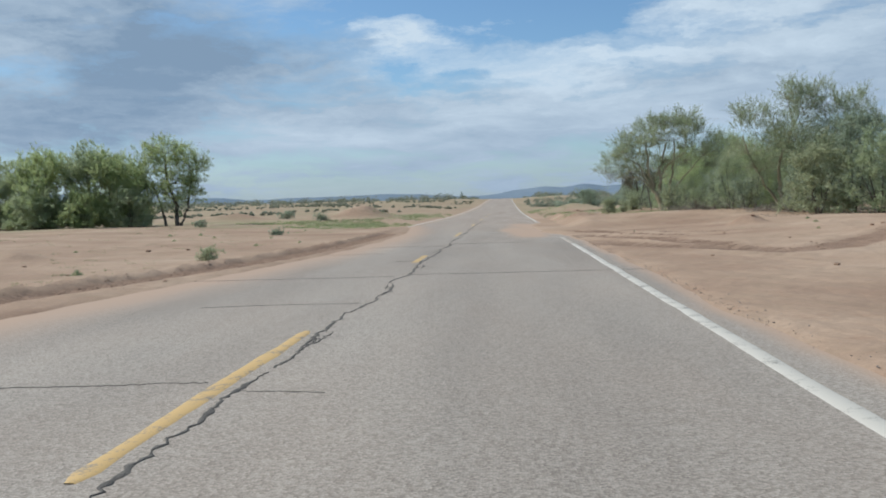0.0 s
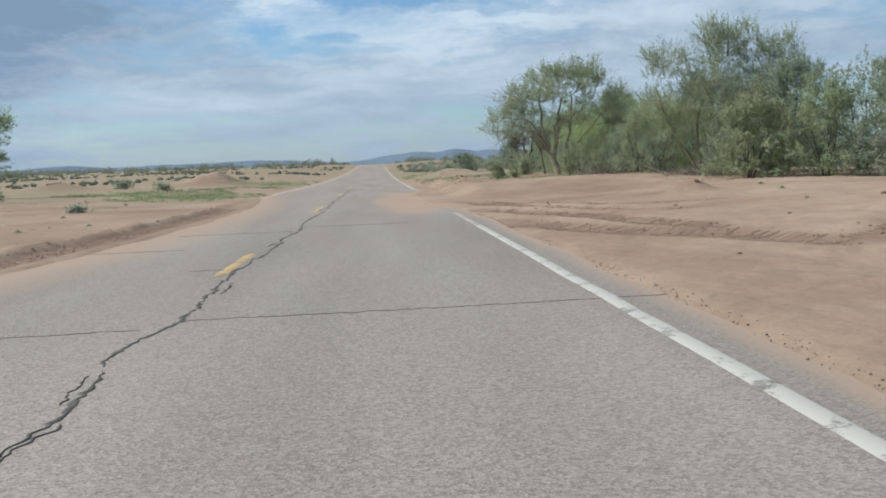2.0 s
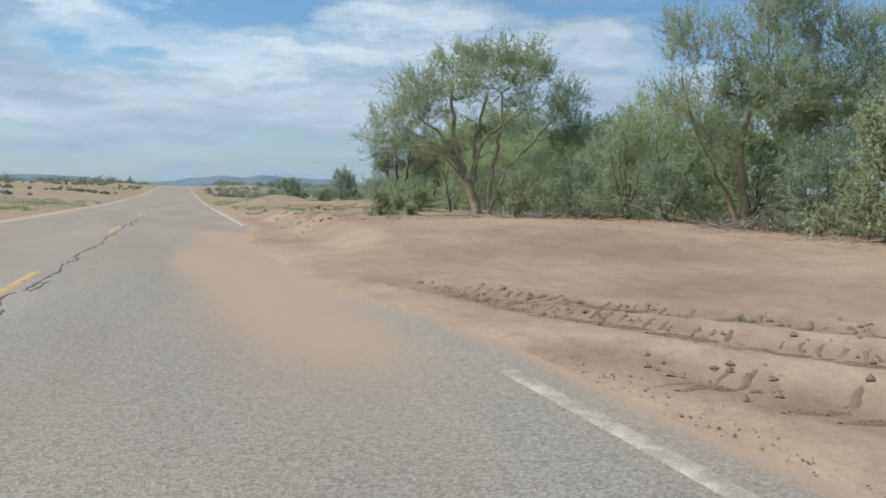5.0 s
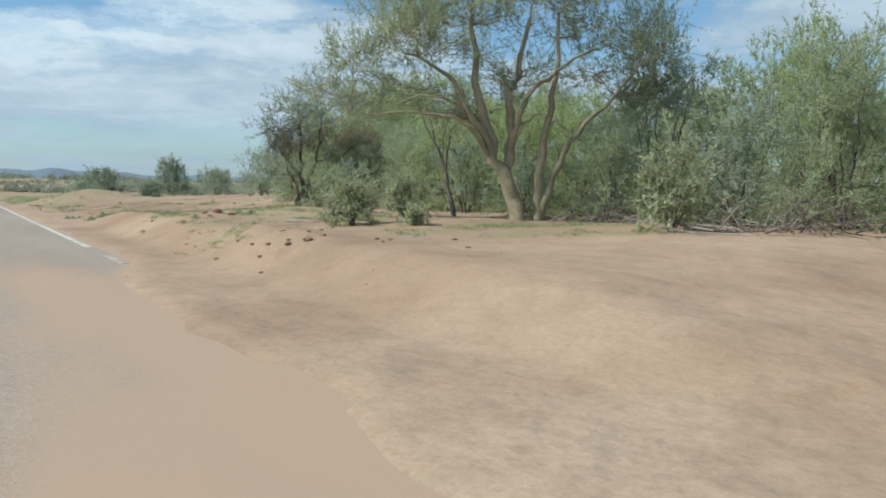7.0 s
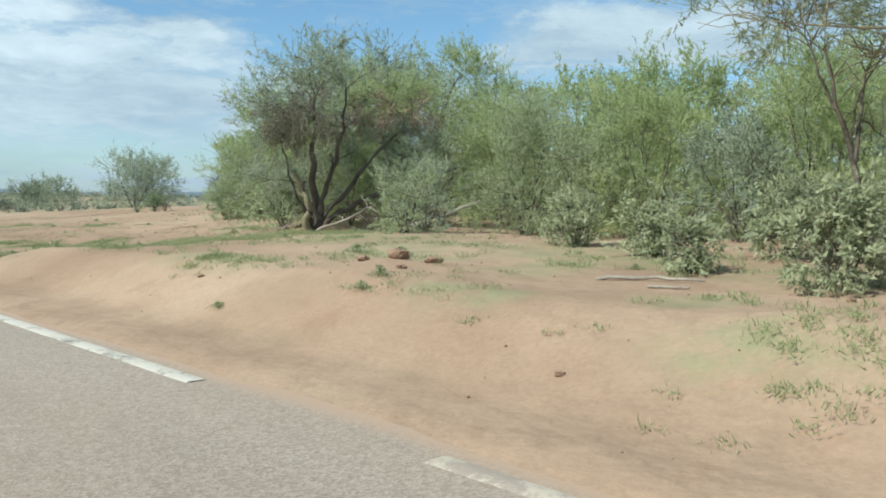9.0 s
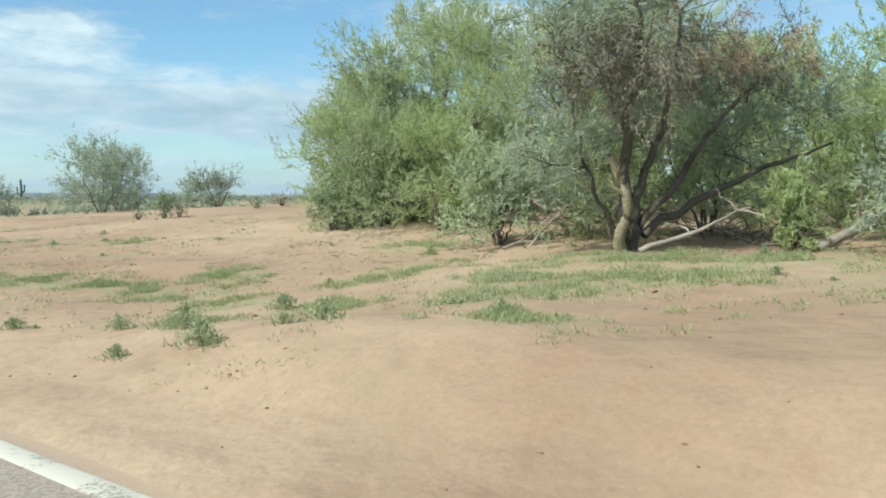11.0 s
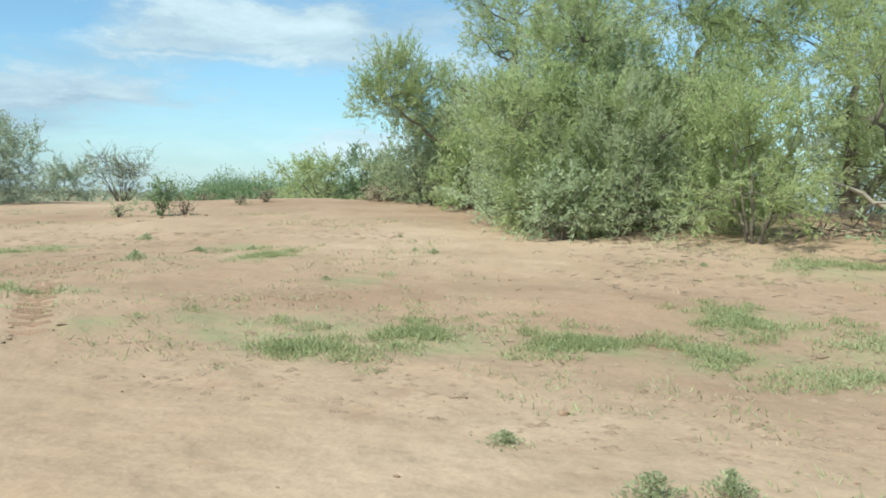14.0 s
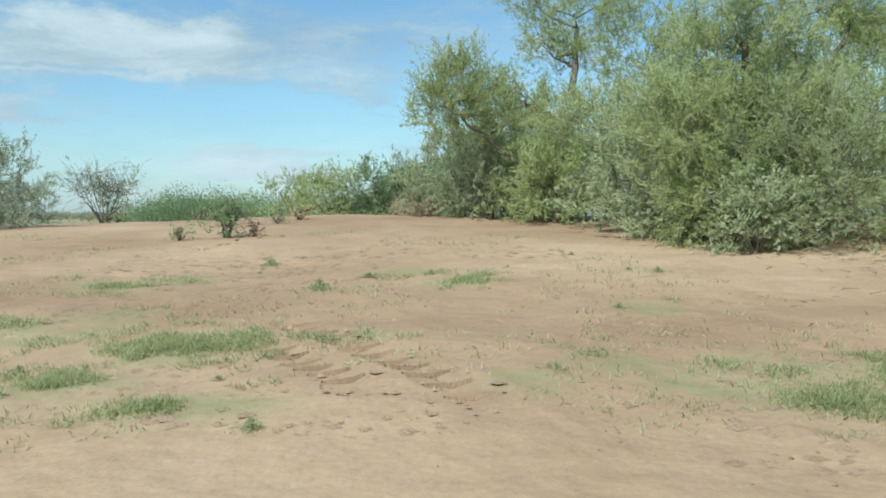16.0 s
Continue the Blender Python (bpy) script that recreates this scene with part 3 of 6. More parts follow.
def churn_tone(x, y):
    return churned(x, y) * np.where(y < 50, np.where(x < 0, 1.0, 0.5 - 0.1 * step(21, 25, y)), 0.15) * (1 + 0.5 * soft_noise(x, y, 0.5, 15, 3))


sheet("ground", grid_lines(-10, 18, 0.16, (-4200, 4200), 1.2), grid_lines(-3, 78, 0.16, (-600, 4600)), ground_z, M_SAND,
      {"churn": churn_tone, "sprout": sprout}, "pinkish desert sand with wheel ruts and green sprouts")


def dust_cover(x, y):
    el, er = edge_left(y), edge_right(y)
    d = np.maximum(1 - step(0.0, 2.5, x - el), 1 - step(0.0, 0.45, er - x))
    d = np.maximum(d, 1.5 * (1 - step(0.2, 1.2, np.hypot((x - 0.95) / 1.5, (y - 36) / 15.0))) * (0.85 + 0.4 * soft_noise(x, y * 0.35, 1.2, 26, 3)))
    d = np.maximum(d, 0.55 * (1 - step(0.4, 1.2, np.hypot((x + 4.2) / 1.5, (y - 16) / 13.0))))
    d = np.maximum(d, 0.5 * step(25, 60, y) * (1 - step(0.8, 1.6, np.abs(x - 2.2))))
    return np.maximum(d, 0.33 + 0.17 * step(25, 45, y))


def road_surface(x, y):
    return road_z(y) + 0.004 * soft_noise(x, y, 1.5, 20) - 0.00012 * (x - CENTRE) ** 2 * 4


sheet("road", np.linspace(-5.9, 2.75, 56), grid_lines(-3, 90, 0.22, (-60, 900), 1.1), road_surface, M_ASPHALT, {"dust": dust_cover},
      "worn grey two-lane asphalt road dusted with sand")


def ribbon(name, pts, widths, mat, lift, parent=None):
    """A flat strip lying on the road along pts."""
    pts = np.array(pts, dtype=float)
    t = np.gradient(pts, axis=0)
    t /= np.linalg.norm(t, axis=1)[:, None] + 1e-9
    n = np.stack([t[:, 1], -t[:, 0]], 1)
    w = np.asarray(widths, dtype=float)[:, None] / 2
    a, b = pts - n * w, pts + n * w
    rows = []
    for p, dz in ((a, lift - 0.006), (a * 0.85 + b * 0.15, lift), (a * 0.15 + b * 0.85, lift), (b, lift - 0.006)):
        rows.append(np.column_stack([p, road_surface(p[:, 0], p[:, 1]) + dz]))
    k = len(pts)
    v = np.concatenate(rows)
    i = np.arange(k - 1)
    f = np.concatenate([np.stack([i + r * k, i + (r + 1) * k, i + (r + 1) * k + 1, i + r * k + 1], 1) for r in range(3)])
    return mesh_object(name, v, f, mat, parent)


def line_points(x, y0, y1, every=0.25):
    ys = np.arange(y0, y1 + every / 2, every)
    return np.column_stack([x + 0.012 * soft_noise(ys * 0 + x, ys, 1.5, 30), ys]), ys


def markings():
    rng = np.random.default_rng(5)
    for y0, y1, every in ((-8, 21.0, 0.25), (21.2, 25.6, 0.25), (45.6, 47.0, 0.25), (49.2, 90, 0.25), (90.2, 420, 3.0)):
        p, ys = line_points(LINE_R, y0, y1, every)
        tagged(ribbon("edge_line", p, 0.135 + 0.012 * soft_noise(ys * 0, ys, 0.5, 31), M_WHITE_WORN if 21 < y0 < 48 else M_WHITE, 0.006), "worn white painted edge line on asphalt", "road marking", "edge lines", "structure")
    for y0, y1, every in ((41.0, 90, 0.25), (90.2, 420, 3.0)):
        p, ys = line_points(LINE_L, y0, y1, every)
        tagged(ribbon("edge_line", p, 0.13 + 0.012 * soft_noise(ys * 0 + 9, ys, 0.5, 31), M_WHITE, 0.006), "worn white painted edge line on asphalt", "road marking", "edge lines", "structure")
    for y0, y1 in ((0.9, 5.2), (14.4, 16.9), (28.3, 32.6), (43.6, 47.5), (58.5, 62.5), (73.5, 77.5), (88.5, 92.5)):
        p, ys = line_points(CENTRE - 0.06, y0, y1, 0.15)
        w = 0.125 + 0.03 * soft_noise(ys * 0 + 4, ys, 0.4, 33)
        w[0] = w[-1] = 0.05
        tagged(ribbon("centre_dash", p, w, M_YELLOW, 0.006), "broken yellow painted centre dash, flaked", "road marking", "centre dashes", "structure")
    # the long crack beside the centre line: ragged strands that part and join
    for strand, (x0, wide, ends) in enumerate(((-1.50, 0.036, 52), (-1.45, 0.020, 34), (-1.56, 0.014, 26))):
        y = -2.0 + strand * 0.7
        while y < ends:
            y1 = y + (rng.uniform(0.9, 2.6) if strand == 0 else rng.uniform(0.4, 1.1))
            ys = np.arange(y, y1, 0.05)
            xs = x0 + 0.12 * soft_noise(ys * 0 + strand * 0.4, ys, 1.3, 34, 3) + 0.030 * rng.normal(0, 1, len(ys)).cumsum() / np.sqrt(len(ys)) + rng.normal(0, 0.011, len(ys))
            w = np.clip(wide * (0.75 + 1.0 * soft_noise(ys * 0 + strand, ys, 0.35, 35, 3)) + rng.normal(0, wide * 0.4, len(ys)), 0.006, 0.15) * (1 - 0.55 * step(18, 45, ys))
            w[0] = w[-1] = 0.004
            tagged(ribbon("crack", np.column_stack([xs, ys]), w, M_CRACK, 0.005), "ragged dark crack along the road's centre", "crack", "road cracks", "structure")
            y = y1 + (rng.uniform(-0.12, 0.15) if strand == 0 else rng.uniform(2.0, 5.5))
    for x0, x1, yc, slope in ((-5.3, -1.75, 2.6, 0.1), (-1.5, -0.9, 2.7, -0.1), (-3.4, -1.5, 7.3, 0.1), (-5.0, -1.6, 11.2, 0.0), (-1.4, 2.6, 11.5, 0.06),
                              (-3.6, -1.5, 21.15, 0.02), (-1.4, 0.75, 22.35, 0.03), (-2.1, -1.6, 15.0, 0.08), (-4.4, -2.8, 18.0, 0.02)):
        xs = np.arange(x0, x1, 0.05)
        ys = yc + slope * (xs - x0) + 0.09 * soft_noise(xs, xs * 0 + yc, 0.9, 37, 4) + rng.normal(0, 0.013, len(xs))
        w = np.clip(0.006 + 0.045 * soft_noise(xs, xs * 0 + yc, 0.35, 38, 3) + rng.normal(0, 0.006, len(xs)), 0.0015, 0.06) * (1.0 if yc < 9 else 0.6)
        w[0] = w[-1] = 0.003
        tagged(ribbon("crack", np.column_stack([xs, ys]), w, M_CRACK, 0.0045), "thin dark crack running across the lane", "crack", "road cracks", "structure")


markings()


# ---- plants ----
def tube(paths, sides=6):
    """One mesh from tapered limbs: each a list of points and the radii at its ends."""
    vs, fs, n = [], [], 0
    for pts, r0, r1 in paths:
        pts = np.asarray(pts, dtype=float)
        k = len(pts)
        t = np.gradient(pts, axis=0)
        t /= np.linalg.norm(t, axis=1)[:, None] + 1e-9
        ref = np.where(np.abs(t[:, 2:3]) > 0.9, np.array([[1.0, 0, 0]]), np.array([[0, 0, 1.0]]))
        a = np.cross(t, ref)
        a /= np.linalg.norm(a, axis=1)[:, None] + 1e-9
        b = np.cross(t, a)
        r = np.linspace(r0, r1, k)[:, None]
        ang = np.arange(sides) * 2 * math.pi / sides
        ring = pts[:, None, :] + r[:, None] * (np.cos(ang)[None, :, None] * a[:, None, :] + np.sin(ang)[None, :, None] * b[:, None, :])
        vs.append(ring.reshape(-1, 3))
        i = np.arange(k - 1)[:, None] * sides + np.arange(sides)[None, :]
        j = np.arange(k - 1)[:, None] * sides + (np.arange(sides)[None, :] + 1) % sides
        fs.append((np.stack([i, j, j + sides, i + sides], -1).reshape(-1, 4)) + n)
        n += k * sides
    return np.concatenate(vs), np.concatenate(fs)


def crooked(p0, p1, rng, bend=0.12, n=7):
    """A bent line from p0 to p1."""
    p0, p1 = np.asarray(p0, float), np.asarray(p1, float)
    d = np.linalg.norm(p1 - p0)
    t = np.linspace(0, 1, n)[:, None]
    pts = p0 + (p1 - p0) * t
    wob = rng.normal(0, 1, (n, 3)) * d * bend * 0.35
    arc = rng.normal(0, 1, 3) * d * bend
    arc[2] = abs(arc[2]) * 0.6
    return pts + np.sin(t * math.pi) * arc + wob * np.sin(t * math.pi)


def smooth_line(ctrl, n=12):
    c = np.asarray(ctrl, float)
    s = np.linspace(0, len(c) - 1, n)
    return np.stack([np.interp(s, np.arange(len(c)), c[:, k]) for k in range(3)], 1)


def leaf_quads(pos, along_dir, rng, length, width, spread=0.7):
    """A small pointed leaf at each place."""
    n = len(pos)
    d = along_dir + rng.normal(0, spread, (n, 3))
    d /= np.linalg.norm(d, axis=1)[:, None] + 1e-9
    s = np.cross(d, rng.normal(0, 0.55, (n, 3)) + np.array([-0.62, 0.1, 0.6]))
    s /= np.linalg.norm(s, axis=1)[:, None] + 1e-9
    ln = (length * rng.uniform(0.6, 1.35, n))[:, None]
    w = (width * rng.uniform(0.6, 1.3, n))[:, None]
    v = np.stack([pos + s * w * 0.5, pos + d * ln, pos - s * w * 0.5], 1).reshape(-1, 3)
    return v, np.arange(3 * n).reshape(-1, 3)


def twig_cloud(lobes, rng, per, leaves, twig, length, width, lift=0.5, spread=0.7):
    """Leaves set along short twigs on plumes: branchlets that fan up and out of each lobe (centre, radii, weight)."""
    V, sticks = [], []
    foot, top, rise = min(l[0][2] - l[1][2] for l in lobes), max(l[0][2] for l in lobes), lift
    for c, r, wgt in lobes:
        c, r = np.asarray(c, float), np.asarray(r, float)
        lift = rise * min(1.0, max(-0.25, (c[2] - foot - 0.3) / (0.5 * (top - foot) + 0.01)))    # low branchlets spread flat
        n = max(6, int(per * wgt * (r[0] * r[1] + r[0] * r[2] + r[1] * r[2]) / 3))
        m = max(6, n // 7)
        u = rng.normal(0, 1, (m, 3))
        u[:, 2] += 0.4 * lift
        u /= np.linalg.norm(u, axis=1)[:, None]
        lump = 0.90 + 0.24 * np.sin(u[:, 0] * 5.1 + c[0] * 3) * np.sin(u[:, 1] * 4.3 + c[1]) + 0.14 * np.sin(u[:, 2] * 7 + c[2] * 5)
        root = c + u * r * (rng.uniform(0.0, 0.8, m))[:, None] - np.array([0, 0, 0.18 * lift]) * r[2]
        tip = c + u * r * (lump * rng.uniform(0.55, 1.15, m))[:, None] + np.array([0, 0, 0.3 * lift]) * r[2]
        k = rng.integers(0, m, n)
        s = rng.uniform(0.05, 1, n) ** 0.75
        axis = tip - root
        ax = axis / (np.linalg.norm(axis, axis=1)[:, None] + 1e-9)
        bow = np.sin(s * math.pi)[:, None] * rng.normal(0, 0.08, (m, 3))[k] * np.linalg.norm(axis, axis=1)[k][:, None]
        o = root[k] + axis[k] * s[:, None] + bow + rng.normal(0, 0.06, (n, 3))
        d = ax[k] * 0.8 + rng.normal(0, 0.5, (n, 3))
        d[:, 2] += lift * 0.45
        d /= np.linalg.norm(d, axis=1)[:, None]
        tl = twig * rng.uniform(0.45, 1.3, n) * (1.1 - 0.45 * s)
        t = rng.uniform(0, 1, (n, leaves))
        p = o[:, None, :] + d[:, None, :] * (t * tl[:, None])[:, :, None] + rng.normal(0, 0.018, (n, leaves, 3))
        V.append((p.reshape(-1, 3), np.repeat(d, leaves, 0)))
        sticks.append((o - d * tl[:, None] * 0.1, o + d * tl[:, None]))
        sticks.append((root, tip))
    pos, dirs = np.concatenate([a for a, _ in V]), np.concatenate([b for _, b in V])
    v, f = leaf_quads(pos, dirs, rng, length, width, spread)
    a, b = np.concatenate([s[0] for s in sticks]), np.concatenate([s[1] for s in sticks])
    return v, f, a, b


def stick_mesh(a, b, r):
    """Thin three-sided twigs from a to b."""
    n = len(a)
    d = b - a
    ref = np.where(np.abs(d[:, 2:3]) > np.abs(d[:, :1]), np.array([[1.0, 0, 0]]), np.array([[0, 0, 1.0]]))
    s = np.cross(d, ref)
    s /= np.linalg.norm(s, axis=1)[:, None] + 1e-9
    q = np.cross(d, s)
    q /= np.linalg.norm(q, axis=1)[:, None] + 1e-9
    off = [s * r, (-0.5 * s + 0.87 * q) * r, (-0.5 * s - 0.87 * q) * r]
    v = np.stack([a + off[0], a + off[1], a + off[2], b + off[0] * 0.3, b + off[1] * 0.3, b + off[2] * 0.3], 1).reshape(-1, 3)
    i = np.arange(n)[:, None] * 6
    f = np.concatenate([i + np.array([[0, 1, 4, 3]]), i + np.array([[1, 2, 5, 4]]), i + np.array([[2, 0, 3, 5]])])
    return v, f


def tree(name, base, stems, lobes, leaf, bark, seed, label, category="tree", group="", per=150, leaves=20, twig=0.5, length=0.072, width=0.017,
         subs=7, lift=0.5, twigs_shown=0.4, extra=(), spread=0.42):
    """stems: (points, radius at foot, radius at end) in the world; lobes: (centre, radii, weight) in the world.
    extra: further crowns of another look: (part name, lobes, material, per, lift, label)."""
    rng = np.random.default_rng(seed)
    base = np.asarray(base, float)
    ob = thing(name, tuple(base), label, category, group)
    lines = []
    for pts, r0, r1 in stems:
        line = smooth_line(pts, 14)
        line[1:] += rng.normal(0, 0.01 + r0 * 0.22, (13, 3))
        line[0, 2] -= 0.12
        lines.append((line, r0, r1))
        v, f = tube([(line, r0, r1)], 8 if r0 > 0.05 else 5)
        mesh_object("trunk", v - base, f, bark, ob, True)
    for c, r, _ in list(lobes) + [l for e in extra for l in e[1]]:
        c, r = np.asarray(c, float), np.asarray(r, float)
        best = None
        for line, r0, r1 in lines:
            for k in range(5, 14):
                if line[k, 2] > c[2] + 0.1:
                    continue
                d = np.linalg.norm(line[k] - c)
                if best is None or d < best[0]:
                    best = (d, line[k], r0 + (r1 - r0) * k / 13)
        if best is None:
            line, r0, r1 = lines[0]
            best = (np.linalg.norm(line[4] - c), line[4], r0 * 0.7)
        _, p, rr = best
        main = crooked(p, c, rng, 0.10, 8)
        paths = [(main, max(0.010, rr * 0.55), max(0.005, rr * 0.18))]
        for _k in range(subs):
            u = rng.normal(0, 1, 3)
            u[2] = abs(u[2]) * 0.8 + 0.1 if lift > 0 else u[2]
            u /= np.linalg.norm(u)
            q = c + u * r * rng.uniform(0.6, 0.98)
            s = main[rng.integers(3, 8)]
            side = crooked(s, q, rng, 0.12, 5)
            paths.append((side, max(0.005, rr * 0.2), 0.003))
            for _j in range(2 if subs > 4 else 1):
                q2 = q + rng.normal(0, 0.35, 3) * r
                paths.append((crooked(side[rng.integers(2, 5)], q2, rng, 0.1, 4), max(0.004, rr * 0.12), 0.003))
        v, f = tube(paths, 4 if rr > 0.02 else 3)
        mesh_object("limb", v - base, f, bark, ob, True)
    if lobes and per > 0:
        v, f, a, b = twig_cloud(lobes, rng, per * 0.9, leaves, twig, length, width, lift, spread)
        tagged(mesh_object("crown", v - base, f, leaf, ob), kind="stuff")
        if twigs_shown:
            pick = rng.random(len(a)) < twigs_shown
            v, f = stick_mesh(a[pick], b[pick], 0.0035)
            tagged(mesh_object("twig", v - base, f, M_TWIG, ob), kind="stuff")
    for part_name, ls, mat, p2, lf, lab in extra:
        v, f, a, b = twig_cloud(ls, rng, p2, leaves, twig * 0.8, length * 1.1, width * 0.6, lf)
        tagged(mesh_object(part_name, v - base, f, mat, ob), lab, kind="stuff")
    return ob


def bush(name, x, y, h, r, leaf, bark, seed, label, category="bush", group="", per=150, leaves=18, twig=0.35, length=0.11, width=0.02, stems=6, squat=0.75, lift=0.45, twigs_shown=0.12, subs=3):
    """A many-stemmed shrub that stands on the ground at x, y, leafy to its foot."""
    rng = np.random.default_rng(seed)
    z = gz(x, y)
    lobes, st = [], []
    for k in range(stems):
        a = 2 * math.pi * (k + rng.uniform(-0.3, 0.3)) / stems
        q = r * rng.uniform(0.3, 0.62)
        hh = h * rng.uniform(0.42, 0.76)
        c = (x + math.cos(a) * q, y + math.sin(a) * q, z + hh)
        rr = r * rng.uniform(0.40, 0.58)
        lobes.append((c, (rr, rr, min(rr * 1.1, h * 0.34)), 1.0))
        st.append(([(x + math.cos(a) * 0.06 * r, y + math.sin(a) * 0.06 * r, z), (x + math.cos(a) * q * 0.55, y + math.sin(a) * q * 0.55, z + hh * 0.5), c], 0.010 + 0.007 * h, 0.005))
        if squat > 0.5:
            a += 0.5
            q = r * rng.uniform(0.55, 0.85)
            lobes.append(((x + math.cos(a) * q, y + math.sin(a) * q, z + h * rng.uniform(0.16, 0.3)), (r * 0.42, r * 0.42, h * 0.2), 0.7))
    if squat > 0.5 and h > 2.0:
        for k in range(6):
            a, q = k * math.pi / 3 + rng.uniform(-0.3, 0.3), r * rng.uniform(0.55, 0.8)
            lobes.append(((x + math.cos(a) * q, y + math.sin(a) * q, z + h * 0.11), (r * 0.36, r * 0.36, h * 0.11), 0.8))
    lobes.append(((x, y, z + h * 0.66), (r * 0.6, r * 0.6, h * 0.33), 1.0))
    lobes.append(((x, y, z + h * 0.30), (r * squat, r * squat, h * 0.27), 0.8))
    return tree(name, (x, y, z), st, lobes, leaf, bark, seed, label, category, group, per, leaves, twig, length, width, subs, lift, twigs_shown, spread=0.6)


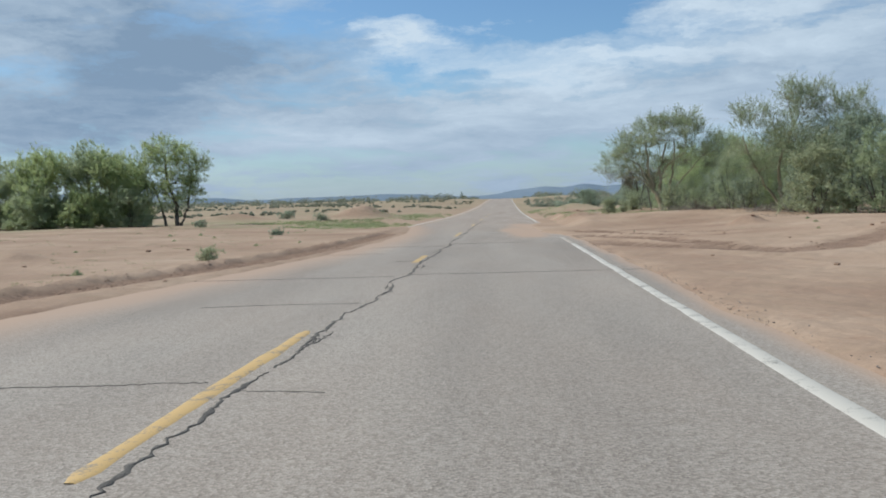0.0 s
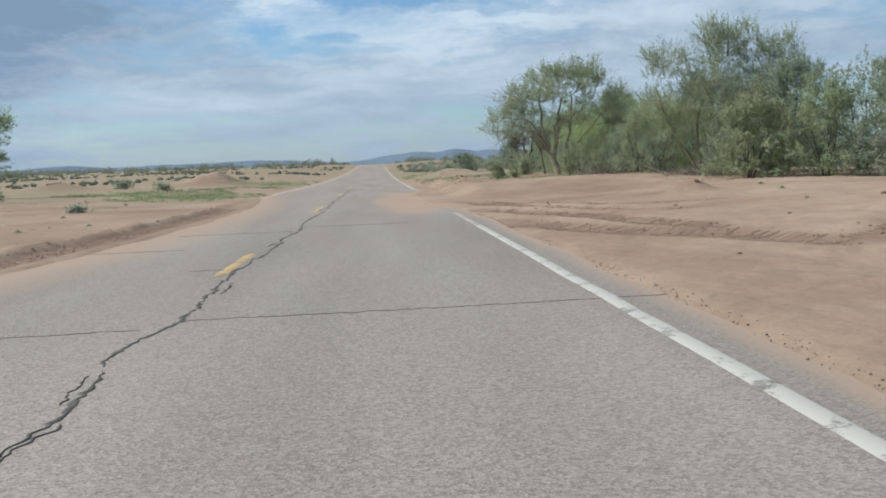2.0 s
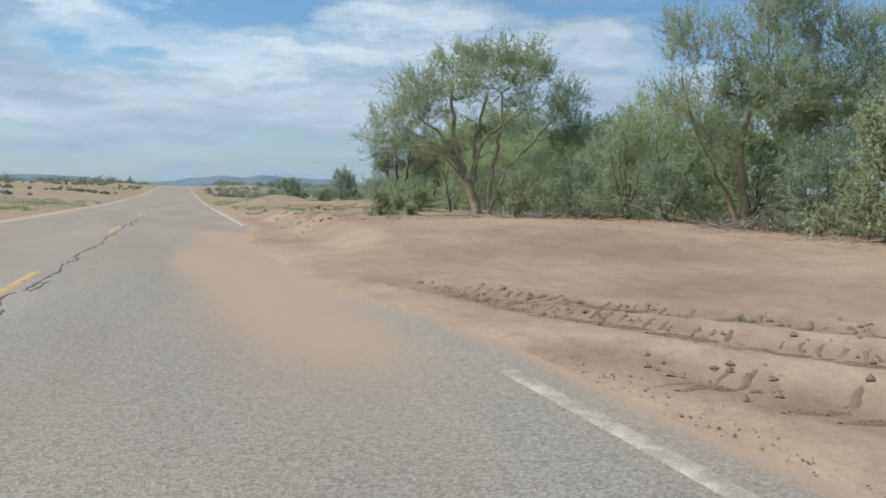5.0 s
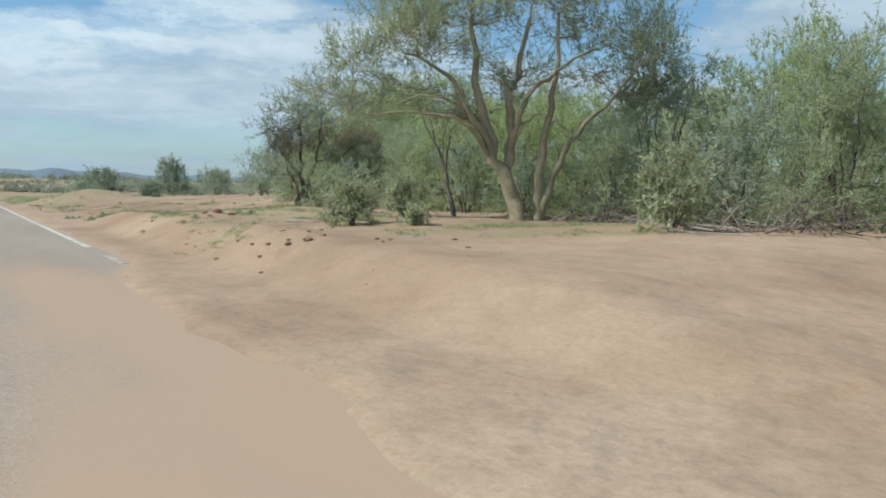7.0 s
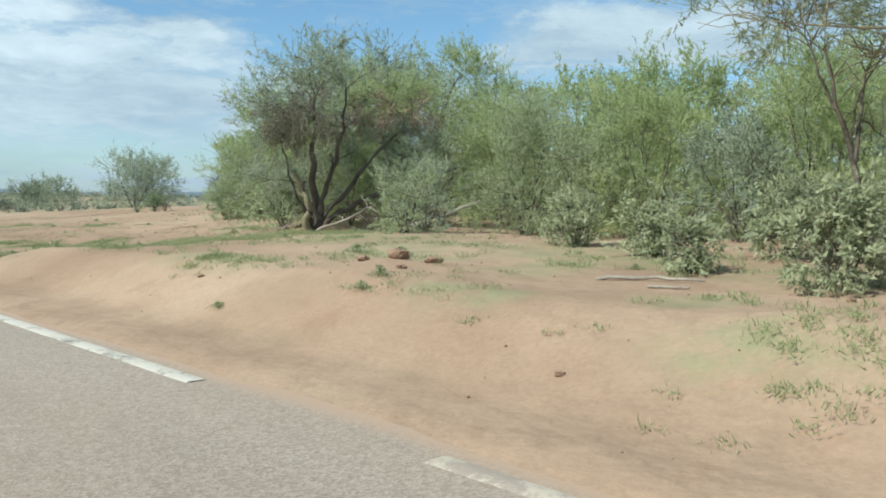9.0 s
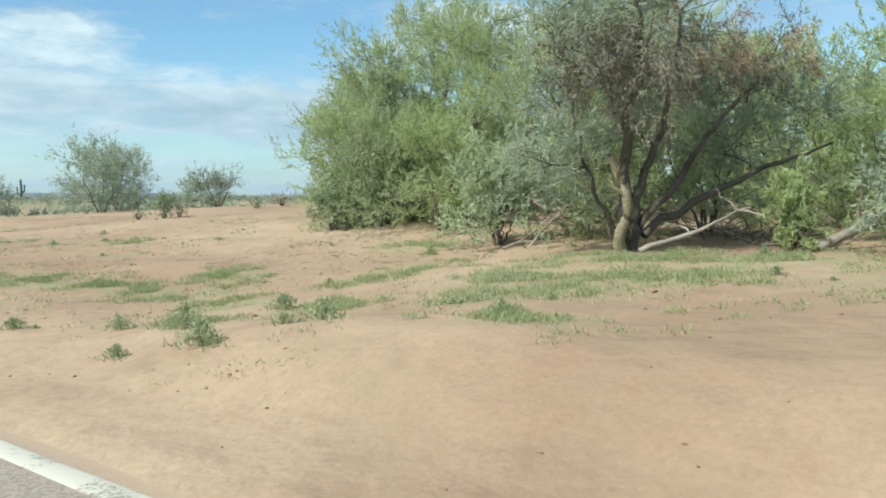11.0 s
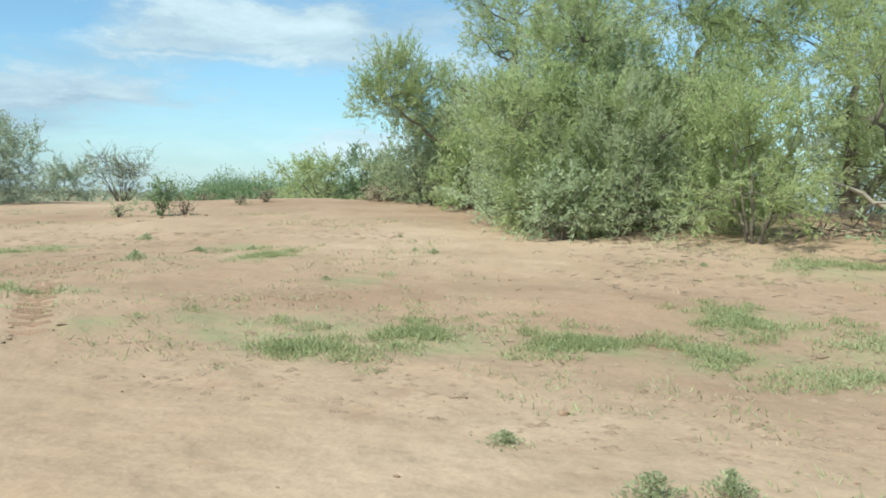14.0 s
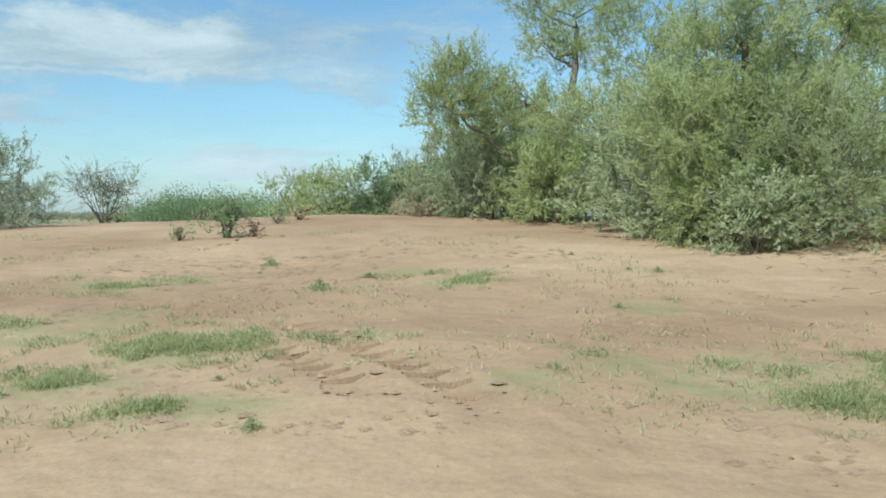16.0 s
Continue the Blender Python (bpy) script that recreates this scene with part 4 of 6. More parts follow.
def big_trees():
    # tall mesquite over the thicket, slim pale trunk
    z = gz(12.96, 38.6)
    tree("mesquite_tree", (12.96, 38.6, z),
         [([(12.96, 38.6, z), (12.85, 38.55, 1.2), (12.75, 38.6, 2.0), (12.9, 38.6, 3.0), (13.4, 38.5, 4.4)], 0.12, 0.04),
          ([(12.96, 38.6, z), (13.3, 38.5, 1.3), (14.2, 38.3, 2.6), (15.2, 38.2, 4.0)], 0.09, 0.03),
          ([(12.8, 38.7, z + 0.2), (12.1, 38.7, 1.7), (11.5, 38.8, 3.0), (11.2, 38.8, 3.9)], 0.07, 0.025)],
         [((13.7, 38.5, 5.2), (1.15, 1.3, 0.95), 1), ((11.7, 38.9, 4.7), (1.15, 1.2, 0.85), 0.9), ((16.1, 38.4, 4.9), (1.1, 1.2, 0.9), 1), ((15.2, 38.3, 4.0), (1.2, 1.2, 0.8), 0.9), ((13.3, 38.5, 4.3), (1.3, 1.2, 0.8), 0.8), ((14.9, 38.4, 5.2), (0.8, 1.0, 0.7), 0.8), ((12.5, 38.7, 3.6), (1.0, 1.0, 0.7), 0.7), ((17.2, 38.3, 3.9), (0.9, 1.1, 0.7), 0.8),
          ((13.2, 37.5, 3.5), (1.6, 1.2, 0.8), 1), ((12.2, 39.4, 3.0), (1.3, 1.2, 0.9), 0.9), ((10.9, 38.3, 3.2), (0.7, 0.8, 0.5), 0.8),
          ((16.3, 37.9, 3.9), (1.0, 1.1, 0.7), 0.9), ((14.6, 37.6, 2.9), (1.3, 1.1, 0.8), 0.9), ((13.8, 38.5, 3.3), (1.4, 1.2, 0.9), 0.9), ((15.6, 38.4, 3.2), (1.2, 1.1, 0.9), 0.9), ((12.0, 38.6, 2.4), (0.9, 0.9, 0.6), 0.7), ((13.1, 38.2, 5.7), (0.6, 0.7, 0.6), 0.8), ((14.3, 38.2, 5.9), (0.55, 0.6, 0.5), 0.7)],
         M_LEAF_PALE, M_BARK_PALE, 11, "tall grey-green mesquite tree with a slim pale trunk", per=440, group="roadside trees", twig=0.62, lift=0.85, twigs_shown=0.7, width=0.016)
    # spreading palo verde, several smooth trunks and crooked limbs
    z = gz(8.72, 46.04)
    tree("palo_verde_tree", (8.8, 46.0, z),
         [([(8.74, 46.04, z), (8.64, 46.12, 1.03), (8.47, 46.23, 1.41), (8.33, 46.33, 1.76), (8.2, 46.44, 2.39), (8.12, 46.51, 2.81), (8.06, 46.58, 3.58), (8.04, 46.64, 4.41)], 0.155, 0.04),
          ([(8.33, 46.3, 1.74), (7.95, 46.35, 2.28), (7.78, 46.47, 2.64), (7.55, 46.62, 3.08), (7.41, 46.71, 3.25), (6.9, 47.0, 3.5)], 0.075, 0.018),
          ([(8.2, 46.3, 1.85), (7.83, 46.29, 2.15), (7.66, 46.4, 2.35), (7.43, 46.54, 2.41), (6.85, 46.89, 2.45), (6.5, 47.06, 2.37), (6.05, 47.33, 2.36)], 0.048, 0.008),
          ([(7.8, 46.42, 2.5), (7.42, 46.45, 2.69), (7.08, 46.65, 2.73), (6.78, 46.82, 2.61), (6.5, 46.95, 2.46)], 0.03, 0.008),
          ([(8.52, 46.22, 1.3), (8.72, 46.33, 1.77), (8.72, 46.36, 2.34), (8.72, 46.38, 2.77), (8.83, 46.34, 3.2), (9.0, 46.27, 4.2)], 0.115, 0.035),
          ([(8.68, 46.3, 1.9), (8.76, 46.12, 2.39), (8.9, 46.05, 2.88), (9.18, 45.9, 3.05), (9.48, 45.73, 3.36), (9.95, 45.49, 3.6)], 0.06, 0.02),
          ([(9.05, 45.96, z), (9.09, 45.96, 1.06), (9.17, 45.95, 1.77), (9.28, 45.92, 2.54), (9.36, 45.91, 3.17), (9.44, 45.91, 4.3)], 0.10, 0.03),
          ([(9.1, 45.95, z), (9.28, 45.86, 1.2), (9.54, 45.74, 1.9), (9.79, 45.61, 2.26), (10.16, 45.41, 2.68), (10.6, 45.2, 3.2)], 0.065, 0.025),
          ([(8.72, 46.1, 2.2), (8.86, 46.05, 2.33), (9.04, 45.95, 2.47), (9.2, 45.87, 2.42)], 0.03, 0.012),
          ([(9.28, 45.9, 2.4), (9.45, 45.69, 2.21), (9.75, 45.5, 1.95)], 0.028, 0.008)],
         [((8.4, 46.8, 5.1), (1.3, 1.4, 0.65), 0.9), ((10.1, 46.5, 5.4), (1.0, 1.1, 0.6), 0.8), ((6.6, 46.7, 3.6), (0.6, 0.8, 0.5), 0.7), ((11.6, 46.2, 4.1), (0.8, 0.9, 0.6), 0.8), ((11.6, 46.0, 2.8), (0.8, 0.8, 0.6), 0.8), ((7.1, 47.0, 4.3), (1.0, 1.2, 0.7), 0.9), ((10.2, 46.0, 4.7), (1.1, 1.2, 0.65), 0.9), ((6.3, 47.6, 3.3), (0.75, 1.0, 0.42), 0.8),
          ((8.5, 45.2, 4.3), (1.0, 0.9, 0.55), 0.7), ((11.0, 45.2, 3.5), (0.8, 0.9, 0.55), 0.8), ((9.6, 46.9, 5.3), (0.8, 0.9, 0.45), 0.8), ((6.9, 46.6, 3.7), (0.8, 0.8, 0.45), 0.6),
          ((5.7, 48.0, 2.85), (0.5, 0.7, 0.3), 0.55), ((8.3, 46.8, 4.1), (1.2, 1.2, 0.5), 0.5), ((7.4, 46.9, 3.5), (0.8, 0.9, 0.4), 0.4), ((10.0, 46.2, 3.9), (1.0, 1.0, 0.5), 0.5), ((9.9, 45.5, 3.1), (0.7, 0.6, 0.4), 0.35), ((7.3, 47.4, 2.9), (0.9, 0.9, 0.6), 0.5), ((9.4, 47.3, 3.1), (1.1, 1.0, 0.7), 0.5), ((6.4, 47.9, 2.5), (0.6, 0.7, 0.45), 0.5), ((8.2, 47.2, 2.4), (0.8, 0.8, 0.5), 0.4)],
         M_LEAF_PALE, M_BARK_PALE, 12, "spreading palo verde tree with several pale trunks", per=540, subs=14, twig=0.58, lift=0.75, twigs_shown=0.7, width=0.016, group="roadside trees")
    # dark tree hung with mistletoe
    z = gz(9.44, 59.0)
    tree("mesquite_tree", (9.44, 59.0, z),
         [([(9.44, 59.0, z), (9.40, 59.0, 1.2), (9.32, 58.95, 1.7), (9.25, 58.8, 2.4), (9.2, 58.7, 3.2)], 0.095, 0.03),
          ([(9.46, 58.98, z + 0.3), (9.6, 58.8, 1.5), (9.75, 58.6, 2.2), (9.8, 58.5, 3.3)], 0.065, 0.02),
          ([(9.5, 58.95, z + 0.2), (9.95, 58.55, 1.4), (10.3, 58.3, 1.95), (10.7, 58.0, 2.5)], 0.055, 0.02),
          ([(9.4, 59.05, z + 0.2), (9.15, 59.3, 1.25), (9.0, 59.4, 1.9), (8.8, 59.4, 2.6)], 0.035, 0.012),
          ([(9.6, 58.85, z + 0.3), (10.3, 58.3, 1.2), (11.1, 57.8, 1.55), (11.9, 57.4, 1.8)], 0.055, 0.015),
          ([(9.4, 59.0, z), (9.2, 58.85, 0.9), (9.0, 58.8, 1.5)], 0.06, 0.025)],
         [((9.1, 58.7, 3.7), (0.9, 0.95, 0.55), 0.8), ((8.3, 59.3, 3.0), (0.6, 0.7, 0.5), 0.8), ((10.3, 58.0, 3.8), (0.8, 0.9, 0.5), 0.6), ((9.8, 59.2, 4.0), (0.6, 0.7, 0.4), 0.6),
          ((11.6, 57.6, 2.2), (0.8, 0.8, 0.5), 0.8), ((9.9, 59.9, 3.1), (0.7, 0.7, 0.6), 0.8), ((10.9, 58.4, 1.7), (0.7, 0.7, 0.5), 0.8), ((10.2, 59.6, 2.0), (0.7, 0.7, 0.6), 0.8), ((8.7, 59.5, 2.2), (0.5, 0.5, 0.4), 0.6), ((8.6, 59.6, 1.5), (0.6, 0.6, 0.55), 0.9), ((10.9, 58.1, 2.3), (0.7, 0.6, 0.45), 0.8), ((10.2, 58.9, 2.6), (0.7, 0.7, 0.5), 0.7), ((9.9, 59.9, 1.4), (0.8, 0.7, 0.6), 0.8), ((9.5, 58.9, 3.4), (0.7, 0.7, 0.5), 0.8)],
         M_LEAF_GREY, M_BARK_DARK, 13, "dark-trunked mesquite hung with mistletoe clumps", per=420, group="roadside trees", subs=6,
         extra=[("mistletoe", [((9.05, 58.55, 2.8), (0.72, 0.72, 0.68), 1.0), ((8.7, 59.0, 2.75), (0.6, 0.6, 0.6), 1.0)], M_MISTLE, 900, -0.7, "dark mistletoe clump"),
                ("mistletoe", [((10.3, 58.3, 3.0), (0.5, 0.5, 0.5), 1.0), ((10.95, 57.8, 2.9), (0.5, 0.5, 0.5), 0.8)], M_DRY, 700, -0.9, "drooping brown mistletoe clump")])
    # broad mesquites behind the open sand
    z = gz(13.4, 65.6)
    tree("mesquite_tree", (13.4, 65.6, z),
         [([(13.4, 65.6, z), (13.3, 65.6, 1.6), (13.0, 65.8, 2.6), (12.7, 66.0, 3.6)], 0.14, 0.04),
          ([(13.5, 65.5, z), (13.8, 65.0, 1.8), (14.0, 64.7, 3.0), (14.2, 64.3, 4.0)], 0.12, 0.04),
          ([(13.3, 65.7, z), (12.6, 66.2, 1.4), (12.0, 66.7, 2.0)], 0.08, 0.03)],
         [((12.5, 66.0, 3.5), (1.25, 1.3, 0.95), 1), ((13.9, 64.8, 4.1), (1.4, 1.4, 0.95), 1), ((11.9, 66.8, 2.2), (0.85, 1.0, 0.75), 1), ((12.6, 65.0, 1.9), (1.3, 1.3, 1.0), 1),
          ((11.7, 66.3, 1.2), (0.75, 0.8, 0.5), 0.9), ((14.6, 63.6, 4.0), (1.3, 1.3, 0.9), 1), ((13.4, 64.2, 2.6), (1.4, 1.3, 0.9), 1), ((12.8, 64.1, 1.2), (1.1, 1.0, 0.6), 0.9)],
         M_LEAF_FRESH, M_BARK, 14, "broad fresh-green mesquite with foliage to the ground", per=430, group="roadside trees")
    z = gz(17.8, 69.2)
    tree("mesquite_tree", (17.8, 69.2, z),
         [([(17.8, 69.2, z), (17.7, 69.2, 1.9), (17.9, 69.0, 3.2), (18.2, 68.8, 5.0)], 0.16, 0.05),
          ([(17.7, 69.3, 1.5), (17.3, 70.1, 2.3), (17.0, 70.6, 2.75), (16.7, 71.1, 3.2)], 0.06, 0.02),
          ([(17.9, 69.1, z), (17.6, 68.2, 1.8), (17.5, 67.5, 3.2)], 0.11, 0.04)],
         [((16.65, 71.2, 3.3), (0.85, 0.85, 0.6), 2.3), ((16.75, 71.05, 4.0), (0.65, 0.65, 0.45), 2.0), ((17.2, 70.5, 3.6), (0.7, 0.7, 0.55), 1.4), ((17.3, 70.3, 2.9), (0.6, 0.6, 0.45), 1.2), ((17.6, 69.8, 3.3), (0.7, 0.7, 0.6), 1.0), ((18.2, 68.9, 5.3), (1.5, 1.6, 0.9), 1), ((18.0, 69.6, 1.9), (1.0, 1.0, 0.75), 1),
          ((17.9, 67.4, 4.3), (1.6, 1.6, 1.0), 1), ((16.9, 68.4, 2.6), (1.4, 1.4, 1.1), 1), ((17.2, 66.8, 2.0), (1.5, 1.4, 1.1), 1), ((16.7, 69.2, 1.5), (1.0, 1.0, 0.6), 1), ((17.6, 69.7, 5.9), (0.6, 0.7, 0.5), 0.9), ((18.0, 69.3, 4.4), (0.9, 0.9, 0.6), 0.9)],
         M_LEAF_FRESH, M_BARK, 15, "broad fresh-green mesquite with one long side limb", per=430, group="roadside trees")
    z = gz(16.2, 62.2)
    tree("mesquite_tree", (16.2, 62.2, z),
         [([(16.2, 62.2, z), (16.1, 62.2, 2.0), (15.9, 62.3, 3.4)], 0.15, 0.05), ([(16.3, 62.1, z), (16.9, 61.6, 2.0), (17.2, 61.2, 3.4)], 0.11, 0.04)],
         [((15.4, 62.9, 3.9), (1.4, 1.4, 1.0), 1), ((16.4, 62.1, 4.7), (1.4, 1.4, 0.8), 1), ((17.3, 61.1, 3.7), (1.4, 1.4, 1.0), 1), ((15.4, 61.8, 2.4), (1.6, 1.5, 1.0), 1), ((16.2, 60.6, 2.0), (1.5, 1.4, 1.0), 1)],
         M_LEAF_FRESH, M_BARK, 16, "round yellow-green mesquite crown behind darker trees", per=430, group="roadside trees")
    z = gz(12.8, 61.4)
    tree("mesquite_tree", (12.8, 61.4, z),
         [([(12.8, 61.4, z), (12.9, 61.3, 1.4), (13.1, 61.2, 2.8)], 0.14, 0.05), ([(12.7, 61.5, z), (12.2, 61.9, 1.3), (12.0, 62.1, 2.4)], 0.09, 0.03), ([(12.9, 61.3, z), (13.4, 60.8, 1.5), (13.8, 60.3, 2.6)], 0.1, 0.03)],
         [((13.1, 61.2, 3.6), (1.4, 1.4, 0.9), 1), ((12.0, 62.2, 2.9), (1.0, 1.0, 0.7), 0.9), ((13.9, 60.2, 3.1), (1.2, 1.2, 0.8), 1), ((13.6, 61.6, 1.6), (1.0, 1.0, 0.6), 0.7)],
         M_LEAF_FRESH, M_BARK, 17, "dark-trunked mesquite with low twisting stems", per=430, group="roadside trees")
    z = gz(23.6, 74.4)
    tree("mesquite_tree", (23.6, 74.4, z),
         [([(23.6, 74.4, z), (23.5, 74.5, 1.4), (23.5, 74.3, 1.9)], 0.10, 0.03), ([(23.7, 74.3, z), (24.0, 73.6, 1.6), (24.2, 73.2, 2.3)], 0.09, 0.03)],
         [((23.6, 74.2, 1.9), (1.2, 1.2, 0.65), 1), ((24.2, 73.2, 2.3), (1.1, 1.1, 0.65), 1), ((23.0, 75.2, 1.45), (1.0, 1.0, 0.45), 1), ((25.2, 72.4, 2.4), (1.2, 1.2, 0.7), 1)],
         M_LEAF_DEEP, M_BARK, 19, "low green mesquite at the end of the grove", per=330, leaves=18, length=0.12, width=0.02, group="roadside trees")
    # tree and bushes on the other side of the road
    z = gz(-20.6, 51.0)
    tree("mesquite_tree", (-20.6, 51.0, z),
         [([(-20.6, 51.0, z), (-20.7, 51.0, 1.6), (-21.2, 51.0, 3.2), (-21.3, 51.0, 4.6)], 0.15, 0.05), ([(-20.4, 51.0, z), (-19.9, 51.0, 1.6), (-19.6, 51.0, 3.2)], 0.11, 0.04), ([(-21.4, 51.2, z), (-21.7, 51.2, 1.6), (-22.2, 51.2, 3.0)], 0.1, 0.04)],
         [((-21.2, 51.0, 4.9), (1.5, 1.5, 1.05), 1), ((-19.9, 51.0, 4.2), (1.1, 1.2, 1.0), 1), ((-22.4, 51.0, 4.0), (1.4, 1.4, 1.2), 1), ((-20.4, 50.6, 3.0), (1.4, 1.3, 0.9), 1.0), ((-20.6, 50.4, 2.0), (1.3, 1.2, 0.8), 0.9), ((-19.0, 50.8, 3.9), (0.8, 0.9, 0.8), 0.9), ((-19.4, 50.7, 2.2), (0.8, 0.8, 0.6), 0.7), ((-22.3, 50.8, 2.4), (1.4, 1.3, 1.1), 0.9), ((-19.5, 51.2, 3.0), (0.8, 0.9, 0.7), 0.8)],
         M_LEAF_FRESH, M_BARK_DARK, 18, "rounded green mesquite at the edge of a thicket", per=330, leaves=16, length=0.13, width=0.024, group="trees across the road")
    for k, (x, y, h, r) in enumerate(((-24.4, 51.0, 4.9, 2.2), (-26.6, 51.6, 5.2, 2.4), (-29.2, 51.0, 4.9, 2.5), (-31.8, 52.0, 4.7, 2.5), (-34.6, 52.0, 4.4, 2.5), (-23.2, 49.8, 2.4, 1.4), (-26.0, 49.6, 2.6, 1.6), (-29.0, 49.4, 2.4, 1.7), (-25.5, 54.0, 4.6, 2.0))):
        bush("desert_bush", x, y, h, r, (M_LEAF_FRESH, M_LEAF_PALE)[k % 2], M_BARK_DARK, 100 + k, "dense green bush in a thicket across the road", group="bushes across the road",
             per=190, leaves=16, length=0.15, width=0.03, twig=0.45)


def thicket():
    rows = [  # x, y, height, radius, leaf, twigs per area
        (10.9, 43.0, 2.1, 1.0, 0, 150), (11.3, 41.4, 2.7, 1.2, 1, 150), (11.6, 39.9, 1.9, 0.9, 0, 150), (10.2, 45.2, 1.7, 0.9, 1, 150), (12.8, 33.7, 3.1, 1.45, 3, 170),
        (14.6, 32.0, 3.3, 1.5, 1, 130), (16.2, 30.0, 3.4, 1.7, 0, 120), (14.9, 35.6, 4.6, 1.6, 0, 150), (17.8, 33.2, 4.2, 1.8, 1, 110), (18.8, 37.2, 4.4, 1.9, 0, 110), (17.2, 27.0, 3.2, 1.7, 1, 110),
        (20.0, 29.5, 3.6, 2.0, 0, 90), (13.2, 36.2, 2.4, 1.1, 0, 150), (14.6, 40.6, 3.4, 1.6, 1, 130), (17.0, 41.4, 3.8, 1.9, 0, 110), (12.9, 43.2, 3.4, 1.5, 2, 140), (15.4, 44.2, 3.6, 1.8, 1, 120),
        (12.2, 46.3, 3.5, 1.4, 0, 130), (14.8, 47.2, 3.5, 1.7, 1, 120), (17.6, 47.6, 3.7, 2.0, 0, 100), (11.4, 49.7, 2.7, 1.3, 2, 150), (13.6, 50.6, 3.3, 1.6, 2, 130), (16.8, 51.6, 3.6, 1.9, 0, 100),
        (10.7, 51.9, 2.4, 1.1, 2, 150), (12.3, 53.4, 3.1, 1.5, 2, 140), (15.2, 54.4, 3.6, 1.8, 2, 120), (10.6, 54.4, 2.3, 1.1, 1, 150), (12.6, 56.6, 2.9, 1.4, 2, 140), (16.6, 57.4, 3.5, 1.9, 2, 110),
        (19.6, 55.0, 3.7, 2.1, 0, 90), (14.4, 58.6, 3.0, 1.4, 2, 130), (20.4, 61.0, 3.9, 2.1, 2, 90), (21.6, 66.0, 4.2, 2.2, 1, 90), (19.0, 64.4, 3.8, 1.8, 2, 110), (15.6, 65.2, 2.2, 1.3, 2, 150), (20.6, 70.4, 3.2, 1.7, 2, 110),
        (8.4, 41.9, 1.3, 0.6, 3, 130), (9.9, 43.2, 1.0, 0.6, 1, 160), (8.4, 55.0, 0.9, 0.55, 1, 200), (11.2, 60.6, 1.1, 0.7, 1, 180), (10.2, 61.4, 1.4, 0.8, 5, 190), (22.3, 74.6, 1.5, 1.1, 4, 140),
        (10.9, 59.9, 1.8, 1.0, 2, 160), (11.6, 58.9, 2.0, 1.0, 1, 150), (10.1, 50.2, 1.7, 0.9, 0, 150), (10.2, 52.9, 1.9, 1.0, 1, 150), (10.3, 47.9, 1.5, 0.8, 0, 150), (9.6, 55.9, 1.2, 0.7, 0, 150),
        (11.5, 63.5, 1.9, 1.1, 2, 190), (11.7, 65.2, 2.1, 1.15, 1, 170), (12.1, 66.1, 2.3, 1.15, 2, 180), (13.3, 66.8, 2.7, 1.3, 5, 200), (14.8, 67.5, 2.5, 1.3, 5, 180), (13.2, 65.9, 3.1, 1.4, 5, 170),
        (11.2, 65.9, 0.9, 0.6, 5, 230), (16.3, 69.0, 1.5, 0.9, 2, 170), (17.8, 70.6, 1.5, 0.9, 1, 150), (19.2, 71.4, 2.1, 1.2, 1, 150), (18.8, 70.4, 1.9, 1.0, 1, 150), (19.8, 72.6, 1.3, 1.0, 1, 140), (17.6, 69.8, 1.4, 0.9, 2, 150),
        (21.4, 75.6, 1.2, 1.1, 2, 130), (24.6, 78.0, 1.5, 1.3, 2, 120),
    ]
    mats = (M_LEAF_GREY, M_LEAF_PALE, M_LEAF_FRESH, M_LEAF_BROAD, M_LEAF_DEEP, M_LEAF_MINT)
    words = ("grey-green desert bush in the roadside thicket", "pale olive desert bush in the roadside thicket", "fresh yellow-green bush in the roadside thicket", "leafy light-green shrub in front of the thicket", "deep green low bush beside the trees", "dense mint-green bush at the edge of the sand")
    for k, (x, y, h, r, m, per) in enumerate(rows):
        broad = m == 3
        bush("desert_bush", x, y, h, r, mats[m], M_BARK_DARK if k % 3 else M_BARK, 200 + k, words[m], group="roadside thicket", per=per * (1.25 if x < 14.5 else 0.85), leaves=18 if x < 17 else 12, subs=2, length=0.085 if broad else 0.065 if m == 5 else (0.075 if x < 14.5 else 0.11), width=0.034 if broad else 0.028 if m == 5 else (0.019 if x < 14.5 else 0.032), twig=0.5 if m in (1, 2) else 0.4, lift=0.6)
    for k, (x, y) in enumerate(((24.5, 57.5), (25.2, 61.5), (25.8, 65.5), (26.0, 69.5), (27.5, 73.0), (24.0, 53.5), (23.5, 49.5))):
        bush("desert_bush", x, y, 3.3, 2.5, M_LEAF_GREY, M_BARK, 260 + k, words[0], group="roadside thicket", per=60, leaves=11, twig=0.4, length=0.17, width=0.055, subs=2)
    bush("green_shrub", 10.15, 57.3, 0.95, 0.32, M_LEAF_FRESH, M_BARK, 310, "bright green feathery shrub beside a log", "shrub", per=700, twig=0.2, length=0.09, width=0.022, stems=4)
    for k, (x, y, h, r) in enumerate(((5.95, 47.15, 0.85, 0.40), (6.25, 48.6, 0.50, 0.25), (7.5, 48.3, 0.7, 0.36), (7.1, 49.6, 0.6, 0.3), (7.9, 51.2, 0.7, 0.36), (6.6, 46.0, 0.4, 0.22))):
        bush("leafy_shrub", x, y, h, r, M_LEAF_BROAD, M_BARK, 300 + k, "small light-green leafy shrub on the sand bank", "shrub", "small leafy shrubs", per=900, leaves=10, twig=0.14, length=0.06, width=0.026, stems=6)


